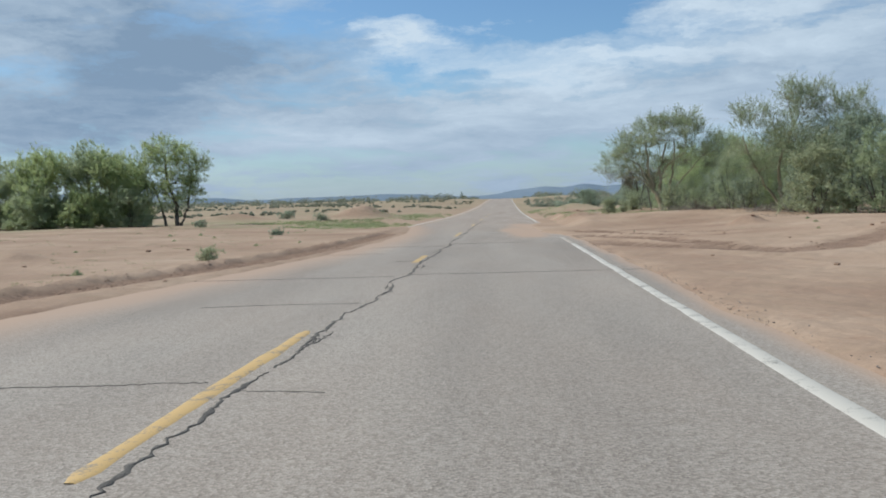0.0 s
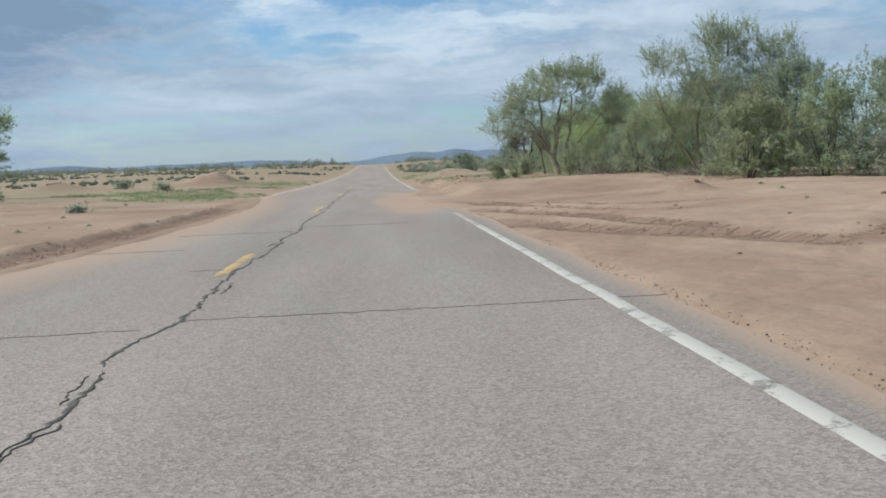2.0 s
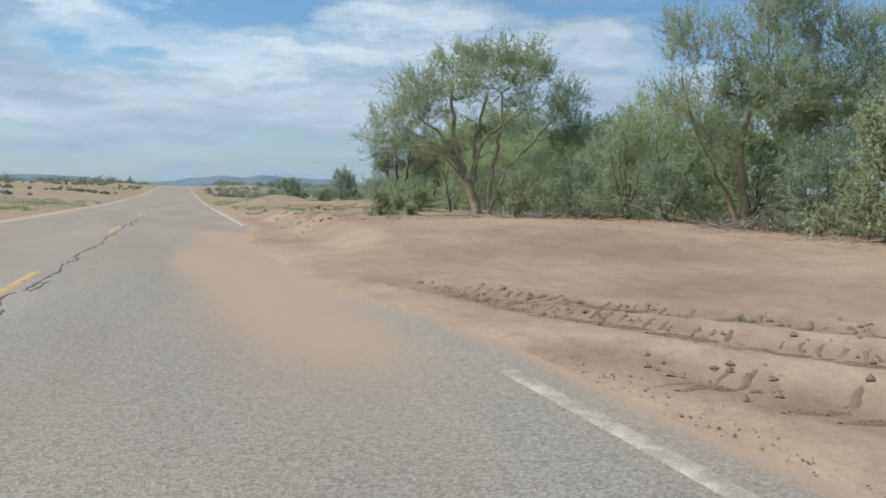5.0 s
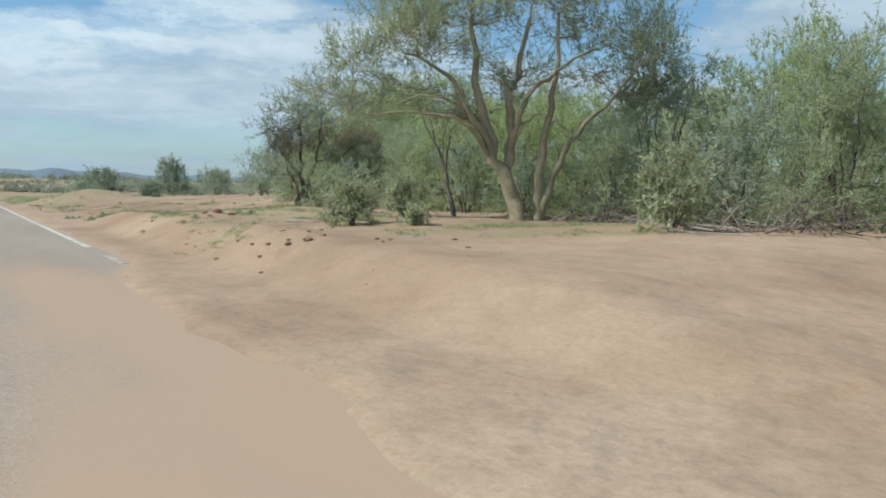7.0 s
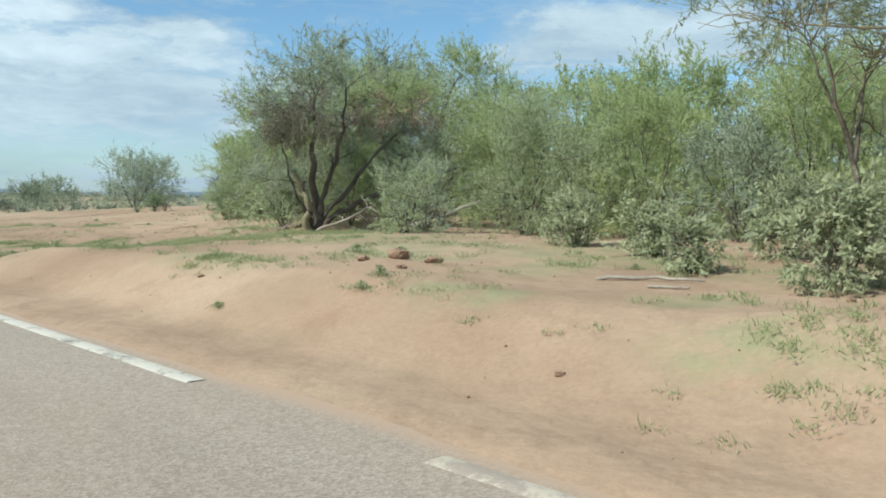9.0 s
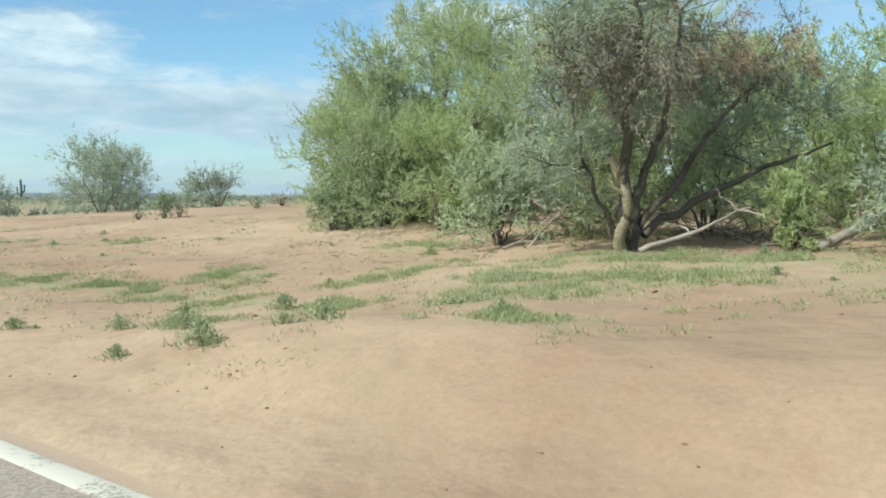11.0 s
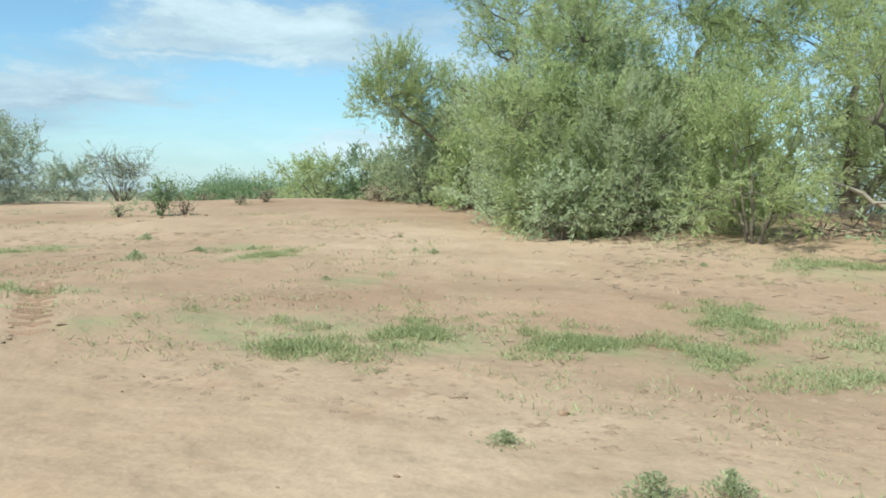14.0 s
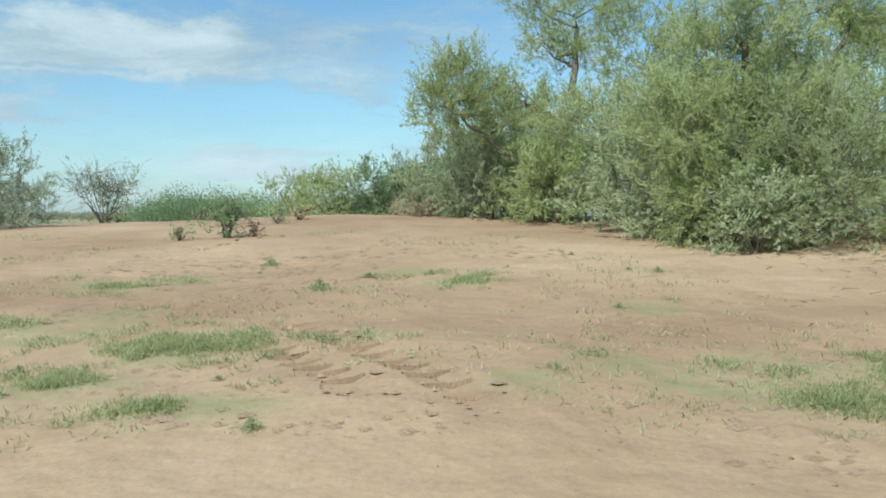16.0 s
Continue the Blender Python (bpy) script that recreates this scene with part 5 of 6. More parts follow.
def open_bushes():
    for k, (x, y, h, r) in enumerate(((20.4, 72.9, 0.5, 0.7), (18.8, 72.4, 0.35, 0.5), (21.4, 73.4, 0.5, 0.6))):
        bush("dry_bush", x, y, h, r, M_DRY, M_BARK, 460 + k, "withered reddish-brown bush at the grove's foot", group="withered bushes", per=300, leaves=12, twig=0.2, length=0.07, width=0.016)
    for k, (x, y, h, r) in enumerate(((16.0, 109.0, 3.1, 1.7), (10.4, 108.0, 2.3, 1.8), (13.2, 104.0, 1.3, 1.2), (8.2, 100.0, 1.2, 1.0), (20.5, 112.0, 2.2, 1.8))):
        bush("desert_bush", x, y, h, r, M_LEAF_GREY, M_BARK_DARK, 470 + k, "grey-green bush on the far roadside flat", group="far roadside bushes", per=190, leaves=16, twig=0.5, length=0.11, width=0.03)
    bush("desert_bush", 15.5, 82.0, 2.5, 1.6, M_LEAF_GREY, M_BARK, 401, "grey-green bush standing alone on the sand", per=170, twig=0.5, length=0.08, width=0.02)
    bush("desert_bush", 17.6, 84.6, 2.5, 1.5, M_LEAF_GREY, M_BARK, 406, "grey-green bush standing alone on the sand", per=150, twig=0.5, length=0.08, width=0.02)
    bush("desert_bush", 14.5, 88.5, 1.7, 1.0, M_LEAF_GREY, M_BARK, 402, "grey-green bush standing alone on the sand", per=140, twig=0.4)
    bush("desert_bush", 22.0, 86.0, 1.6, 1.1, M_LEAF_GREY, M_BARK, 403, "grey-green bush standing alone on the sand", per=140, twig=0.4)
    bush("bare_bush", 19.9, 81.5, 1.65, 1.25, M_LEAF_GREY, M_BARK_DARK, 404, "nearly bare twiggy bush on the sandy rise", per=12, twig=0.4, stems=13, subs=8, squat=0.2, twigs_shown=1.0)
    bush("creosote_bush", 12.8, 73.95, 0.62, 0.40, M_LEAF_DEEP, M_BARK_DARK, 405, "small dark creosote bush on the sandy rise", per=330, twig=0.16, length=0.045, width=0.022, stems=7, squat=0.4)
    for k, (x, y, h, r) in enumerate(((12.45, 74.6, 0.24, 0.2), (13.0, 73.57, 0.28, 0.2), (16.4, 74.8, 0.26, 0.26), (17.3, 74.7, 0.26, 0.26), (19.2, 80.6, 0.3, 0.3), (20.6, 79.0, 0.4, 0.4), (22.4, 76.8, 0.35, 0.4))):
        bush("dry_weed", x, y, h, r, M_DRY if k % 2 else M_WEED, M_BARK_DARK, 420 + k, "small straggling weed on bare sand", "weed", "weeds on the rise", per=260, leaves=7, twig=0.14, length=0.05, width=0.02, stems=5, squat=0.5)
    bush("green_weed", -6.5, 16.3, 0.25, 0.2, M_LEAF_BROAD, M_BARK, 430, "round bright green weed on the sand ridge", "weed", per=1500, leaves=8, twig=0.09, length=0.045, width=0.028, stems=7)
    for k, (x, y, h, r) in enumerate(((-9.4, 33.0, 0.22, 0.25), (-17.0, 45.0, 0.4, 0.4), (-14.0, 63.0, 0.5, 0.6), (-18.5, 70.0, 0.7, 0.8))):
        bush("desert_bush", x, y, h, r, M_LEAF_GREY, M_BARK_DARK, 440 + k, "low grey-green bush on the open flat", group="low bushes on the flat", per=260, twig=0.2, length=0.07, width=0.03)


big_trees()
thicket()
open_bushes()


# ---- small stuff on the ground ----
def clods(seed, n, size, name="clod"):
    """A rough lump of earth, built once."""
    rng = np.random.default_rng(seed)
    bm = bmesh.new()
    bmesh.ops.create_icosphere(bm, subdivisions=2, radius=1.0)
    for v in bm.verts:
        k = 0.72 + 0.38 * noise.noise(v.co * 1.6 + Vector((seed, 0, 0))) + 0.22 * noise.noise(v.co * 4.1)
        v.co = Vector((v.co.x * k, v.co.y * k * 0.85, v.co.z * k * 0.6)) * size
    me = bpy.data.meshes.new(name)
    bm.to_mesh(me)
    bm.free()
    me.materials.append(M_CLOD)
    return me


def put_clods():
    shapes = [clods(s, 0, 1.0) for s in range(4)]
    rows = [  # x, y, size
        (3.55, 43.55, 0.13), (3.75, 43.4, 0.16), (3.2, 43.6, 0.09), (3.95, 43.9, 0.08), (4.6, 43.2, 0.10), (4.7, 43.0, 0.08), (5.4, 42.6, 0.09), (2.95, 44.7, 0.09), (5.0, 41.6, 0.08), (3.4, 43.9, 0.10), (3.62, 43.75, 0.07), (3.3, 44.25, 0.08), (4.0, 43.5, 0.09), (3.0, 42.9, 0.07), (3.8, 44.5, 0.11), (4.48, 50.4, 0.22), (4.7, 50.2, 0.15), (4.3, 50.7, 0.12), (4.25, 50.1, 0.09),
        (3.5, 45.6, 0.08), (4.4, 42.6, 0.07), (4.9, 45.9, 0.07), (5.1, 46.4, 0.06), (3.2, 47.5, 0.08), (12.7, 73.3, 0.08), (12.3, 73.5, 0.07), (12.9, 73.0, 0.09), (11.6, 73.4, 0.06),
        (5.3, 11.4, 0.10), (4.0, 14.0, 0.06), (6.4, 22.9, 0.10), (9.5, 20.4, 0.12), (9.9, 20.7, 0.10), (8.2, 26.5, 0.16), (7.9, 26.8, 0.13), (7.0, 19.0, 0.07), (-8.7, 21.0, 0.12), (-9.6, 20.4, 0.15),
        (-8.0, 13.0, 0.07), (-10.0, 15.0, 0.09), (-13.2, 18.2, 0.16), (-12.4, 18.9, 0.13), (3.6, 52.4, 0.07), (5.5, 46.9, 0.09), (6.1, 57.0, 0.07), (4.8, 60.0, 0.05), (3.4, 62.0, 0.05), (4.1, 64.0, 0.06), (2.9, 3.4, 0.05),
    ]
    rng = np.random.default_rng(3)
    for k, (x, y, s) in enumerate(rows):
        s *= 0.6 if 45 < y < 48 else 0.58 if 40 < y < 46 else 0.72
        ob = new("clod", shapes[k % 4])
        ob.matrix_basis = Matrix.Translation((x, y, gz(x, y) + s * 0.22)) @ Euler((0, 0, rng.uniform(0, 6))).to_matrix().to_4x4() @ Matrix.Diagonal((s, s * rng.uniform(0.8, 1.2), s * 0.75, 1))
        tagged(ob, "reddish-brown clod of dried earth on sand", "clod", "clods")


def grass():
    for k, (gx, gy, rx, ry, n) in enumerate(GRASS):
        rng = np.random.default_rng(600 + k)
        n = int(n * (0.95 if 64 < gy < 73 else 1.6 if 56 < gy <= 64 else 0.85))
        a, q = rng.uniform(0, 2 * math.pi, n), np.minimum(np.abs(rng.normal(0, 0.72, n)), 0.95 if ry > 3 else 3.0)
        x, y = gx + np.cos(a) * q * rx * 1.2, gy + np.sin(a) * q * ry * 1.2
        keep = soft_noise(x, y, 0.5, 40) > (-0.15 if ry > 3 else 0.0) + 0.3 * rng.random(n)
        x, y = x[keep], y[keep]
        far = gy > 80 or gx < -7
        m = 14 if far else 34
        h = (0.13 if far else 0.045)
        P = np.repeat(np.stack([x, y, ground_z(x, y) - 0.01], 1), m, 0)
        P[:, :2] += rng.normal(0, 0.05 if not far else 0.12, (len(P), 2))
        P[:, 2] += rng.uniform(0, 0.035, len(P)) * (not far)
        d = rng.normal(0, 0.55, (len(P), 3))
        d[:, 2] = 1
        v, f = leaf_quads(P, d * 1.2, rng, h, 0.007 if not far else 0.04)
        tagged(mesh_object("grass", v, f, M_GRASS if k % 4 else M_GRASS_DRY), "low green grass and sprouts on sand", "grass", kind="stuff")


def weed_meshes():
    out = []
    for k in range(4):
        rng = np.random.default_rng(700 + k)
        n = 420
        a, q = rng.uniform(0, 2 * math.pi, n), np.abs(rng.normal(0, 0.5, n))
        P = np.stack([np.cos(a) * q * 0.17, np.sin(a) * q * 0.17, rng.uniform(0.0, 0.11, n) * np.clip(1.15 - q, 0.1, 1)], 1)
        out.append(leaf_quads(P, np.stack([np.cos(a), np.sin(a), np.full(n, 0.8)], 1), rng, 0.03, 0.014))
    return out


def weeds():
    rng = np.random.default_rng(77)
    forms = []
    for v, f in weed_meshes():
        ob = thing("weed", (0, 0, 0), "small grey-green weed rooted in sand", "weed", "weeds in the sand")
        tagged(mesh_object("leaf_rosette", v, f, M_WEED, ob), kind="stuff")
        forms.append(ob)
    spots = [(3.5, 58.9, 1.2), (3.25, 59.5, 0.7), (4.0, 59.8, 1.0), (4.3, 58.6, 1.1), (3.9, 60.6, 0.8), (4.7, 60.9, 1.0), (5.2, 60.1, 1.0), (3.06, 63.4, 0.8), (3.2, 63.15, 0.7), (3.5, 64.1, 0.6)]
    for _ in range(48):
        spots.append((rng.uniform(3.0, 11.0), rng.uniform(49, 76), 0.3 + 0.65 * rng.uniform(0, 1) ** 2))
    for _ in range(4):
        spots.append((rng.uniform(3.5, 11), rng.uniform(8, 30), rng.uniform(0.4, 0.7)))
    for _ in range(16):
        spots.append((rng.uniform(-18, -6.5), rng.uniform(8, 45), rng.uniform(0.4, 0.8)))
    for k, (x, y, s) in enumerate(spots):
        m = Matrix.Translation((x, y, gz(x, y))) @ Euler((0, 0, rng.uniform(0, 6.28))).to_matrix().to_4x4()
        ob = forms[k] if k < 4 else copy_thing(forms[k % 4], m)
        ob.matrix_basis = m @ Matrix.Diagonal((s, s, s * rng.uniform(0.8, 1.3), 1))


def dry_tufts():
    """Withered sprigs spread thinly over the crusted sand."""
    for name, n, x0, x1, y0, y1, mat, h in (("dry_sprigs", 2000, 3.0, 14.0, 55, 80, M_GRASS_DRY, 0.05), ("withered_weeds", 520, 4.0, 13.0, 55, 78, M_DRY, 0.05), ("dry_sprigs", 420, -20, -6.5, 10, 48, M_GRASS_DRY, 0.07)):
        rng = np.random.default_rng(n)
        x, y = rng.uniform(x0, x1, n * 2), rng.uniform(y0, y1, n * 2)
        keep = soft_noise(x, y, 1.6, 44) > 0.05
        x, y = x[keep], y[keep]
        P = np.repeat(np.stack([x, y, ground_z(x, y) - 0.005], 1), 14, 0)
        P[:, :2] += rng.normal(0, 0.07, (len(P), 2))
        d = rng.normal(0, 0.9, (len(P), 3))
        d[:, 2] = np.abs(d[:, 2]) + 0.25
        v, f = leaf_quads(P, d, rng, h, 0.009)
        tagged(mesh_object(name, v, f, mat), "withered sprigs on crusted sand", "dry weeds", kind="stuff")


def broken_crust():
    """Crumbs of earth thrown up along the wheel tracks."""
    for k, (pts, half, depth) in enumerate(TRACKS):
        rng = np.random.default_rng(850 + k)
        pts = np.array(pts)
        seg = np.r_[0, np.cumsum(np.linalg.norm(np.diff(pts, axis=0), axis=1))]
        n = int(seg[-1] * ((85 if pts[0][0] < 0 else 40) if pts[0][1] < 50 else 12))
        t = rng.uniform(0, seg[-1], n)
        x = np.interp(t, seg, pts[:, 0]) + rng.normal(0, half * 0.55, n)
        y = np.interp(t, seg, pts[:, 1]) + rng.normal(0, half * 0.55, n)
        keep = (x > 2.7) | (x < -4.3)
        x, y = x[keep], y[keep]
        n = len(x)
        s = 0.008 + 0.035 * rng.uniform(0, 1, n) ** 2.5
        c = np.stack([x, y, ground_z(x, y) + s * 0.25], 1)
        oct_v = np.array([(1, 0, 0), (0, 1, 0), (-1, 0, 0), (0, -1, 0), (0, 0, 0.7), (0, 0, -0.7)], float)
        v = (c[:, None, :] + oct_v[None] * s[:, None, None] * rng.uniform(0.5, 1.4, (n, 6, 1))).reshape(-1, 3)
        i = np.arange(n)[:, None, None] * 6
        f = (i + np.array([[0, 1, 4], [1, 2, 4], [2, 3, 4], [3, 0, 4]])[None]).reshape(-1, 3)
        tagged(mesh_object("broken_crust", v, f, M_TREAD if pts[0][1] < 50 else M_SAND), "crumbled earth along a wheel track", "loose earth", kind="stuff")


def tread_marks():
    """Lug prints pressed up along the ruts: chevrons where the tracks are churned, straight bars where they are fresh."""
    for k, (pts, half, depth) in enumerate(TRACKS):
        rng = np.random.default_rng(800 + k)
        pts = np.array(pts)
        fresh = pts[0][1] > 50
        seg = np.r_[0, np.cumsum(np.linalg.norm(np.diff(pts, axis=0), axis=1))]
        s = np.arange(0.1 if fresh else 0.4, seg[-1], 0.23 if fresh else 0.15)
        cx, cy = np.interp(s, seg, pts[:, 0]), np.interp(s, seg, pts[:, 1])
        tx, ty = np.gradient(cx), np.gradient(cy)
        n = np.hypot(tx, ty)
        tx, ty = tx / n, ty / n
        V, F = [], []
        for i in range(len(s)):
            if (rng.random() < 0.3 and not fresh) or -4.2 < cx[i] < 2.9:
                continue
            if fresh and rng.random() < 0.12:
                continue
            for side in ((0,) if fresh else (-1, 1)):
                lean = 0.0 if fresh else 0.12
                reach = half * (0.82 if fresh else 0.8)
                start = -reach if fresh else side * 0.02
                end = reach if fresh else side * reach
                a = np.array([cx[i] + ty[i] * start, cy[i] - tx[i] * start])
                b = np.array([cx[i] + ty[i] * end - tx[i] * lean, cy[i] - tx[i] * end - ty[i] * lean])
                w = rng.uniform(0.03, 0.048) if not fresh else rng.uniform(0.026, 0.034)
                h = rng.uniform(0.008, 0.028) if not fresh else rng.uniform(0.016, 0.022)
                t = np.array([tx[i], ty[i]])
                base = len(V)
                for q, e, hook in ((a, 0.4, 0.0), (0.66 * a + 0.34 * b, 1.0, 0.01), (0.33 * a + 0.67 * b, 0.95, -0.01), (b, 0.35, -0.035)):
                    q = q + rng.normal(0, 0.006 if fresh else 0.012, 2) + (t * hook if fresh else 0)
                    z = gz(q[0], q[1]) + (0.009 if fresh else 0.0)
                    V += [(*(q - t * w), z - 0.012), (*(q + t * w * 0.3), z + h * e), (*(q + t * w * (0.6 if fresh else 1.3)), z - 0.012)]
                for r in (0, 3, 6):
                    F += [(base + r, base + r + 1, base + r + 4, base + r + 3), (base + r + 1, base + r + 2, base + r + 5, base + r + 4)]
        if F:
            # on fresh tracks the darker soil tone stands in for the bars' shaded sides
            tagged(mesh_object("tyre_track", V, F, M_TREAD), "tractor tyre lug prints in loose sand", "tyre track", kind="stuff")


def deadwood():
    def log(ctrl, r0, r1, label, name="log", mat=M_WOOD_GREY, forks=3, seed=1):
        rng = np.random.default_rng(seed)
        line = smooth_line(ctrl, 10) + rng.normal(0, r0 * 0.25, (10, 3))
        paths = [(line, r0, r1)]
        for _ in range(forks):
            s = line[rng.integers(3, 9)]
            paths.append((crooked(s, s + rng.normal(0, 0.4, 3) * np.linalg.norm(line[-1] - line[0]) * np.array([0.5, 0.5, 0.4]) + np.array([0, 0, 0.1]), rng, 0.15, 5), r0 * 0.4, 0.006))
        v, f = tube(paths, 7)
        tagged(mesh_object(name, v, f, mat, smooth=True), label, "dead wood", "dead wood")

    def on(x, y, up=0.0):
        return (x, y, gz(x, y) + up)

    log([on(10.0, 57.0, 0.02), on(10.7, 56.7, 0.25), on(11.5, 56.4, 0.55)], 0.065, 0.03, "fallen grey-brown log leaning on brush", seed=1)
    log([on(9.3, 58.75, 0.02), on(9.6, 58.2, 0.22), on(9.9, 57.7, 0.5)], 0.035, 0.01, "bleached broken branch at the tree's foot", seed=2)
    log([on(9.2, 59.0, 0.0), on(9.15, 58.8, 0.6), on(8.9, 58.9, 1.1)], 0.075, 0.045, "broken reddish stump at the tree's foot", "stump", M_BARK_PALE, 2, 3)
    log([on(9.6, 60.5, 0.02), on(9.75, 60.35, 0.25), on(9.95, 60.1, 0.55)], 0.016, 0.006, "bleached dead branch propped on brush", seed=4)
    log([on(9.75, 61.0, 0.02), on(10.0, 60.8, 0.12), on(10.3, 60.6, 0.36)], 0.018, 0.006, "bleached dead branch propped on brush", seed=5)
    log([on(5.35, 48.9, 0.02), on(5.55, 48.5, 0.03), on(5.7, 48.1, 0.02)], 0.018, 0.010, "pale stick lying on the sand", "stick", M_WOOD_GREY, 0, 6)
    log([on(5.2, 48.3, 0.015), on(5.3, 48.0, 0.02)], 0.012, 0.008, "pale stick lying on the sand", "stick", M_WOOD_GREY, 0, 7)
    rng = np.random.default_rng(8)
    lines = [([on(8.5, 47.95), (8.38, 48.02, 1.16), (8.32, 48.07, 1.56), (8.16, 48.19, 2.03), (8.07, 48.26, 2.55)], 0.05, 0.012), ([(8.33, 48.06, 1.46), (8.36, 48.06, 1.95), (8.46, 48.02, 2.27), (8.67, 47.91, 2.6)], 0.026, 0.006),
             ([(8.36, 48.06, 1.9), (8.51, 47.97, 1.83), (8.62, 47.9, 1.72)], 0.012, 0.004), ([(8.16, 48.19, 2.0), (7.98, 48.31, 2.43), (7.85, 48.38, 2.75)], 0.018, 0.005), ([(8.3, 48.1, 1.7), (8.26, 48.0, 2.1), (8.3, 47.9, 2.6)], 0.016, 0.005)]
    paths = []
    for ctrl, r0, r1 in lines:
        line = smooth_line(ctrl, 9) + rng.normal(0, 0.012, (9, 3))
        paths.append((line, r0, r1))
        for _ in range(9 if r0 > 0.013 else 2):
            q = line[rng.integers(4, 9)]
            tip = q + np.array([rng.normal(0, 0.22), rng.normal(0, 0.22), rng.uniform(0.1, 0.5)])
            paths.append((crooked(q, tip, rng, 0.15, 5), 0.007, 0.003))
    v, f = tube(paths, 5)
    tagged(mesh_object("dead_tree", v, f, M_BARK, smooth=True), "thin bare dead tree forking before the thicket", "dead tree", "dead wood")
    log([on(12.2, 61.0, 0.03), on(12.0, 61.9, 0.35), on(11.8, 62.6, 0.75)], 0.05, 0.02, "bleached dead branch propped on brush", seed=9)
    for k, (x, y) in enumerate(((9.0, 41.0), (9.7, 40.4), (11.4, 37.6), (12.2, 36.9), (12.6, 35.9), (13.6, 36.9), (9.6, 44.9), (10.9, 57.9), (11.7, 58.6), (12.4, 62.4), (11.9, 37.1))):
        rng = np.random.default_rng(900 + k)
        n = 46
        o = np.array(on(x, y)) + rng.normal(0, 1, (n, 3)) * np.array([0.4, 0.4, 0.05]) + np.array([0, 0, 0.05])
        d = rng.normal(0, 1, (n, 3)) * np.array([0.7, 0.7, 0.4])
        d[:, 2] = np.abs(d[:, 2])
        v, f = stick_mesh(o, o + d * rng.uniform(0.4, 1.1, n)[:, None], 0.012)
        tagged(mesh_object("brush_pile", v, f, M_WOOD_GREY if k % 2 == 0 else M_BARK), "tangle of dead grey branches on the ground", "brush pile", "brush piles", "stuff")


def litter():
    """Fallen twigs and leaf litter under the trees."""
    rng = np.random.default_rng(31)
    n = 1600
    x = np.concatenate([rng.normal(11.6, 1.1, n // 2), rng.normal(10.4, 1.2, n // 2)])
    y = np.concatenate([rng.uniform(30, 47, n // 2), rng.uniform(44, 66, n // 2)])
    a = np.stack([x, y, ground_z(x, y) + 0.012], 1)
    d = rng.normal(0, 0.085, (n, 3))
    d[:, 2] = np.abs(d[:, 2]) * 0.25
    v, f = stick_mesh(a, a + d, 0.004)
    tagged(mesh_object("twig_litter", v, f, M_BARK), "fallen twigs and leaf litter under trees", "litter", kind="stuff")
    n = 1600
    x, y = rng.uniform(2.5, 12, n), rng.uniform(40, 76, n)
    s = 0.005 + 0.013 * rng.uniform(0, 1, n) ** 4
    c = np.stack([x, y, ground_z(x, y) + s * 0.2], 1)
    oct_v = np.array([(1, 0, 0), (0, 1, 0), (-1, 0, 0), (0, -1, 0), (0, 0, 0.7), (0, 0, -0.7)], float)
    v = (c[:, None, :] + oct_v[None] * s[:, None, None] * rng.uniform(0.6, 1.3, (n, 6, 1))).reshape(-1, 3)
    i = np.arange(n)[:, None, None] * 6
    f = (i + np.array([[0, 1, 4], [1, 2, 4], [2, 3, 4], [3, 0, 4], [1, 0, 5], [2, 1, 5], [3, 2, 5], [0, 3, 5]])[None]).reshape(-1, 3)
    tagged(mesh_object("pebbles", v, f, M_CLOD), "small crumbs of earth and pebbles on sand", "pebbles", kind="stuff")
    n = 3600
    x, y = rng.uniform(3.6, 11.5, n * 3), rng.uniform(62, 75, n * 3)
    ok = soft_noise(x, y, 1.4, 71) > 0.05
    x, y = x[ok], y[ok]
    n = len(x)
    s = 0.008 + 0.035 * rng.uniform(0, 1, n) ** 4
    c = np.stack([x, y, ground_z(x, y)], 1)
    v = (c[:, None, :] + oct_v[None] * np.array([1.5, 1.5, 0.6]) * s[:, None, None] * rng.uniform(0.6, 1.3, (n, 6, 1))).reshape(-1, 3)
    i = np.arange(n)[:, None, None] * 6
    f = (i + np.array([[0, 1, 4], [1, 2, 4], [2, 3, 4], [3, 0, 4]])[None]).reshape(-1, 3)
    tagged(mesh_object("broken_crust", v, f, M_CRUST), "broken flakes of sandy crust on the rise", "loose earth", kind="stuff")
    n = 3200
    x, y = rng.uniform(2.12, 2.5, n) + 0.1 * rng.normal(0, 1, n), rng.uniform(-1, 26, n)
    s = 0.003 + 0.010 * rng.uniform(0, 1, n) ** 2.5
    c = np.stack([x, y, ground_z(x, y) + s * 0.2], 1)
    v = (c[:, None, :] + oct_v[None] * s[:, None, None] * rng.uniform(0.6, 1.3, (n, 6, 1))).reshape(-1, 3)
    i = np.arange(n)[:, None, None] * 6
    f = (i + np.array([[0, 1, 4], [1, 2, 4], [2, 3, 4], [3, 0, 4], [1, 0, 5], [2, 1, 5], [3, 2, 5], [0, 3, 5]])[None]).reshape(-1, 3)
    tagged(mesh_object("gravel", v, f, M_GRAVEL), "loose dark gravel along the asphalt's edge", "gravel", kind="stuff")


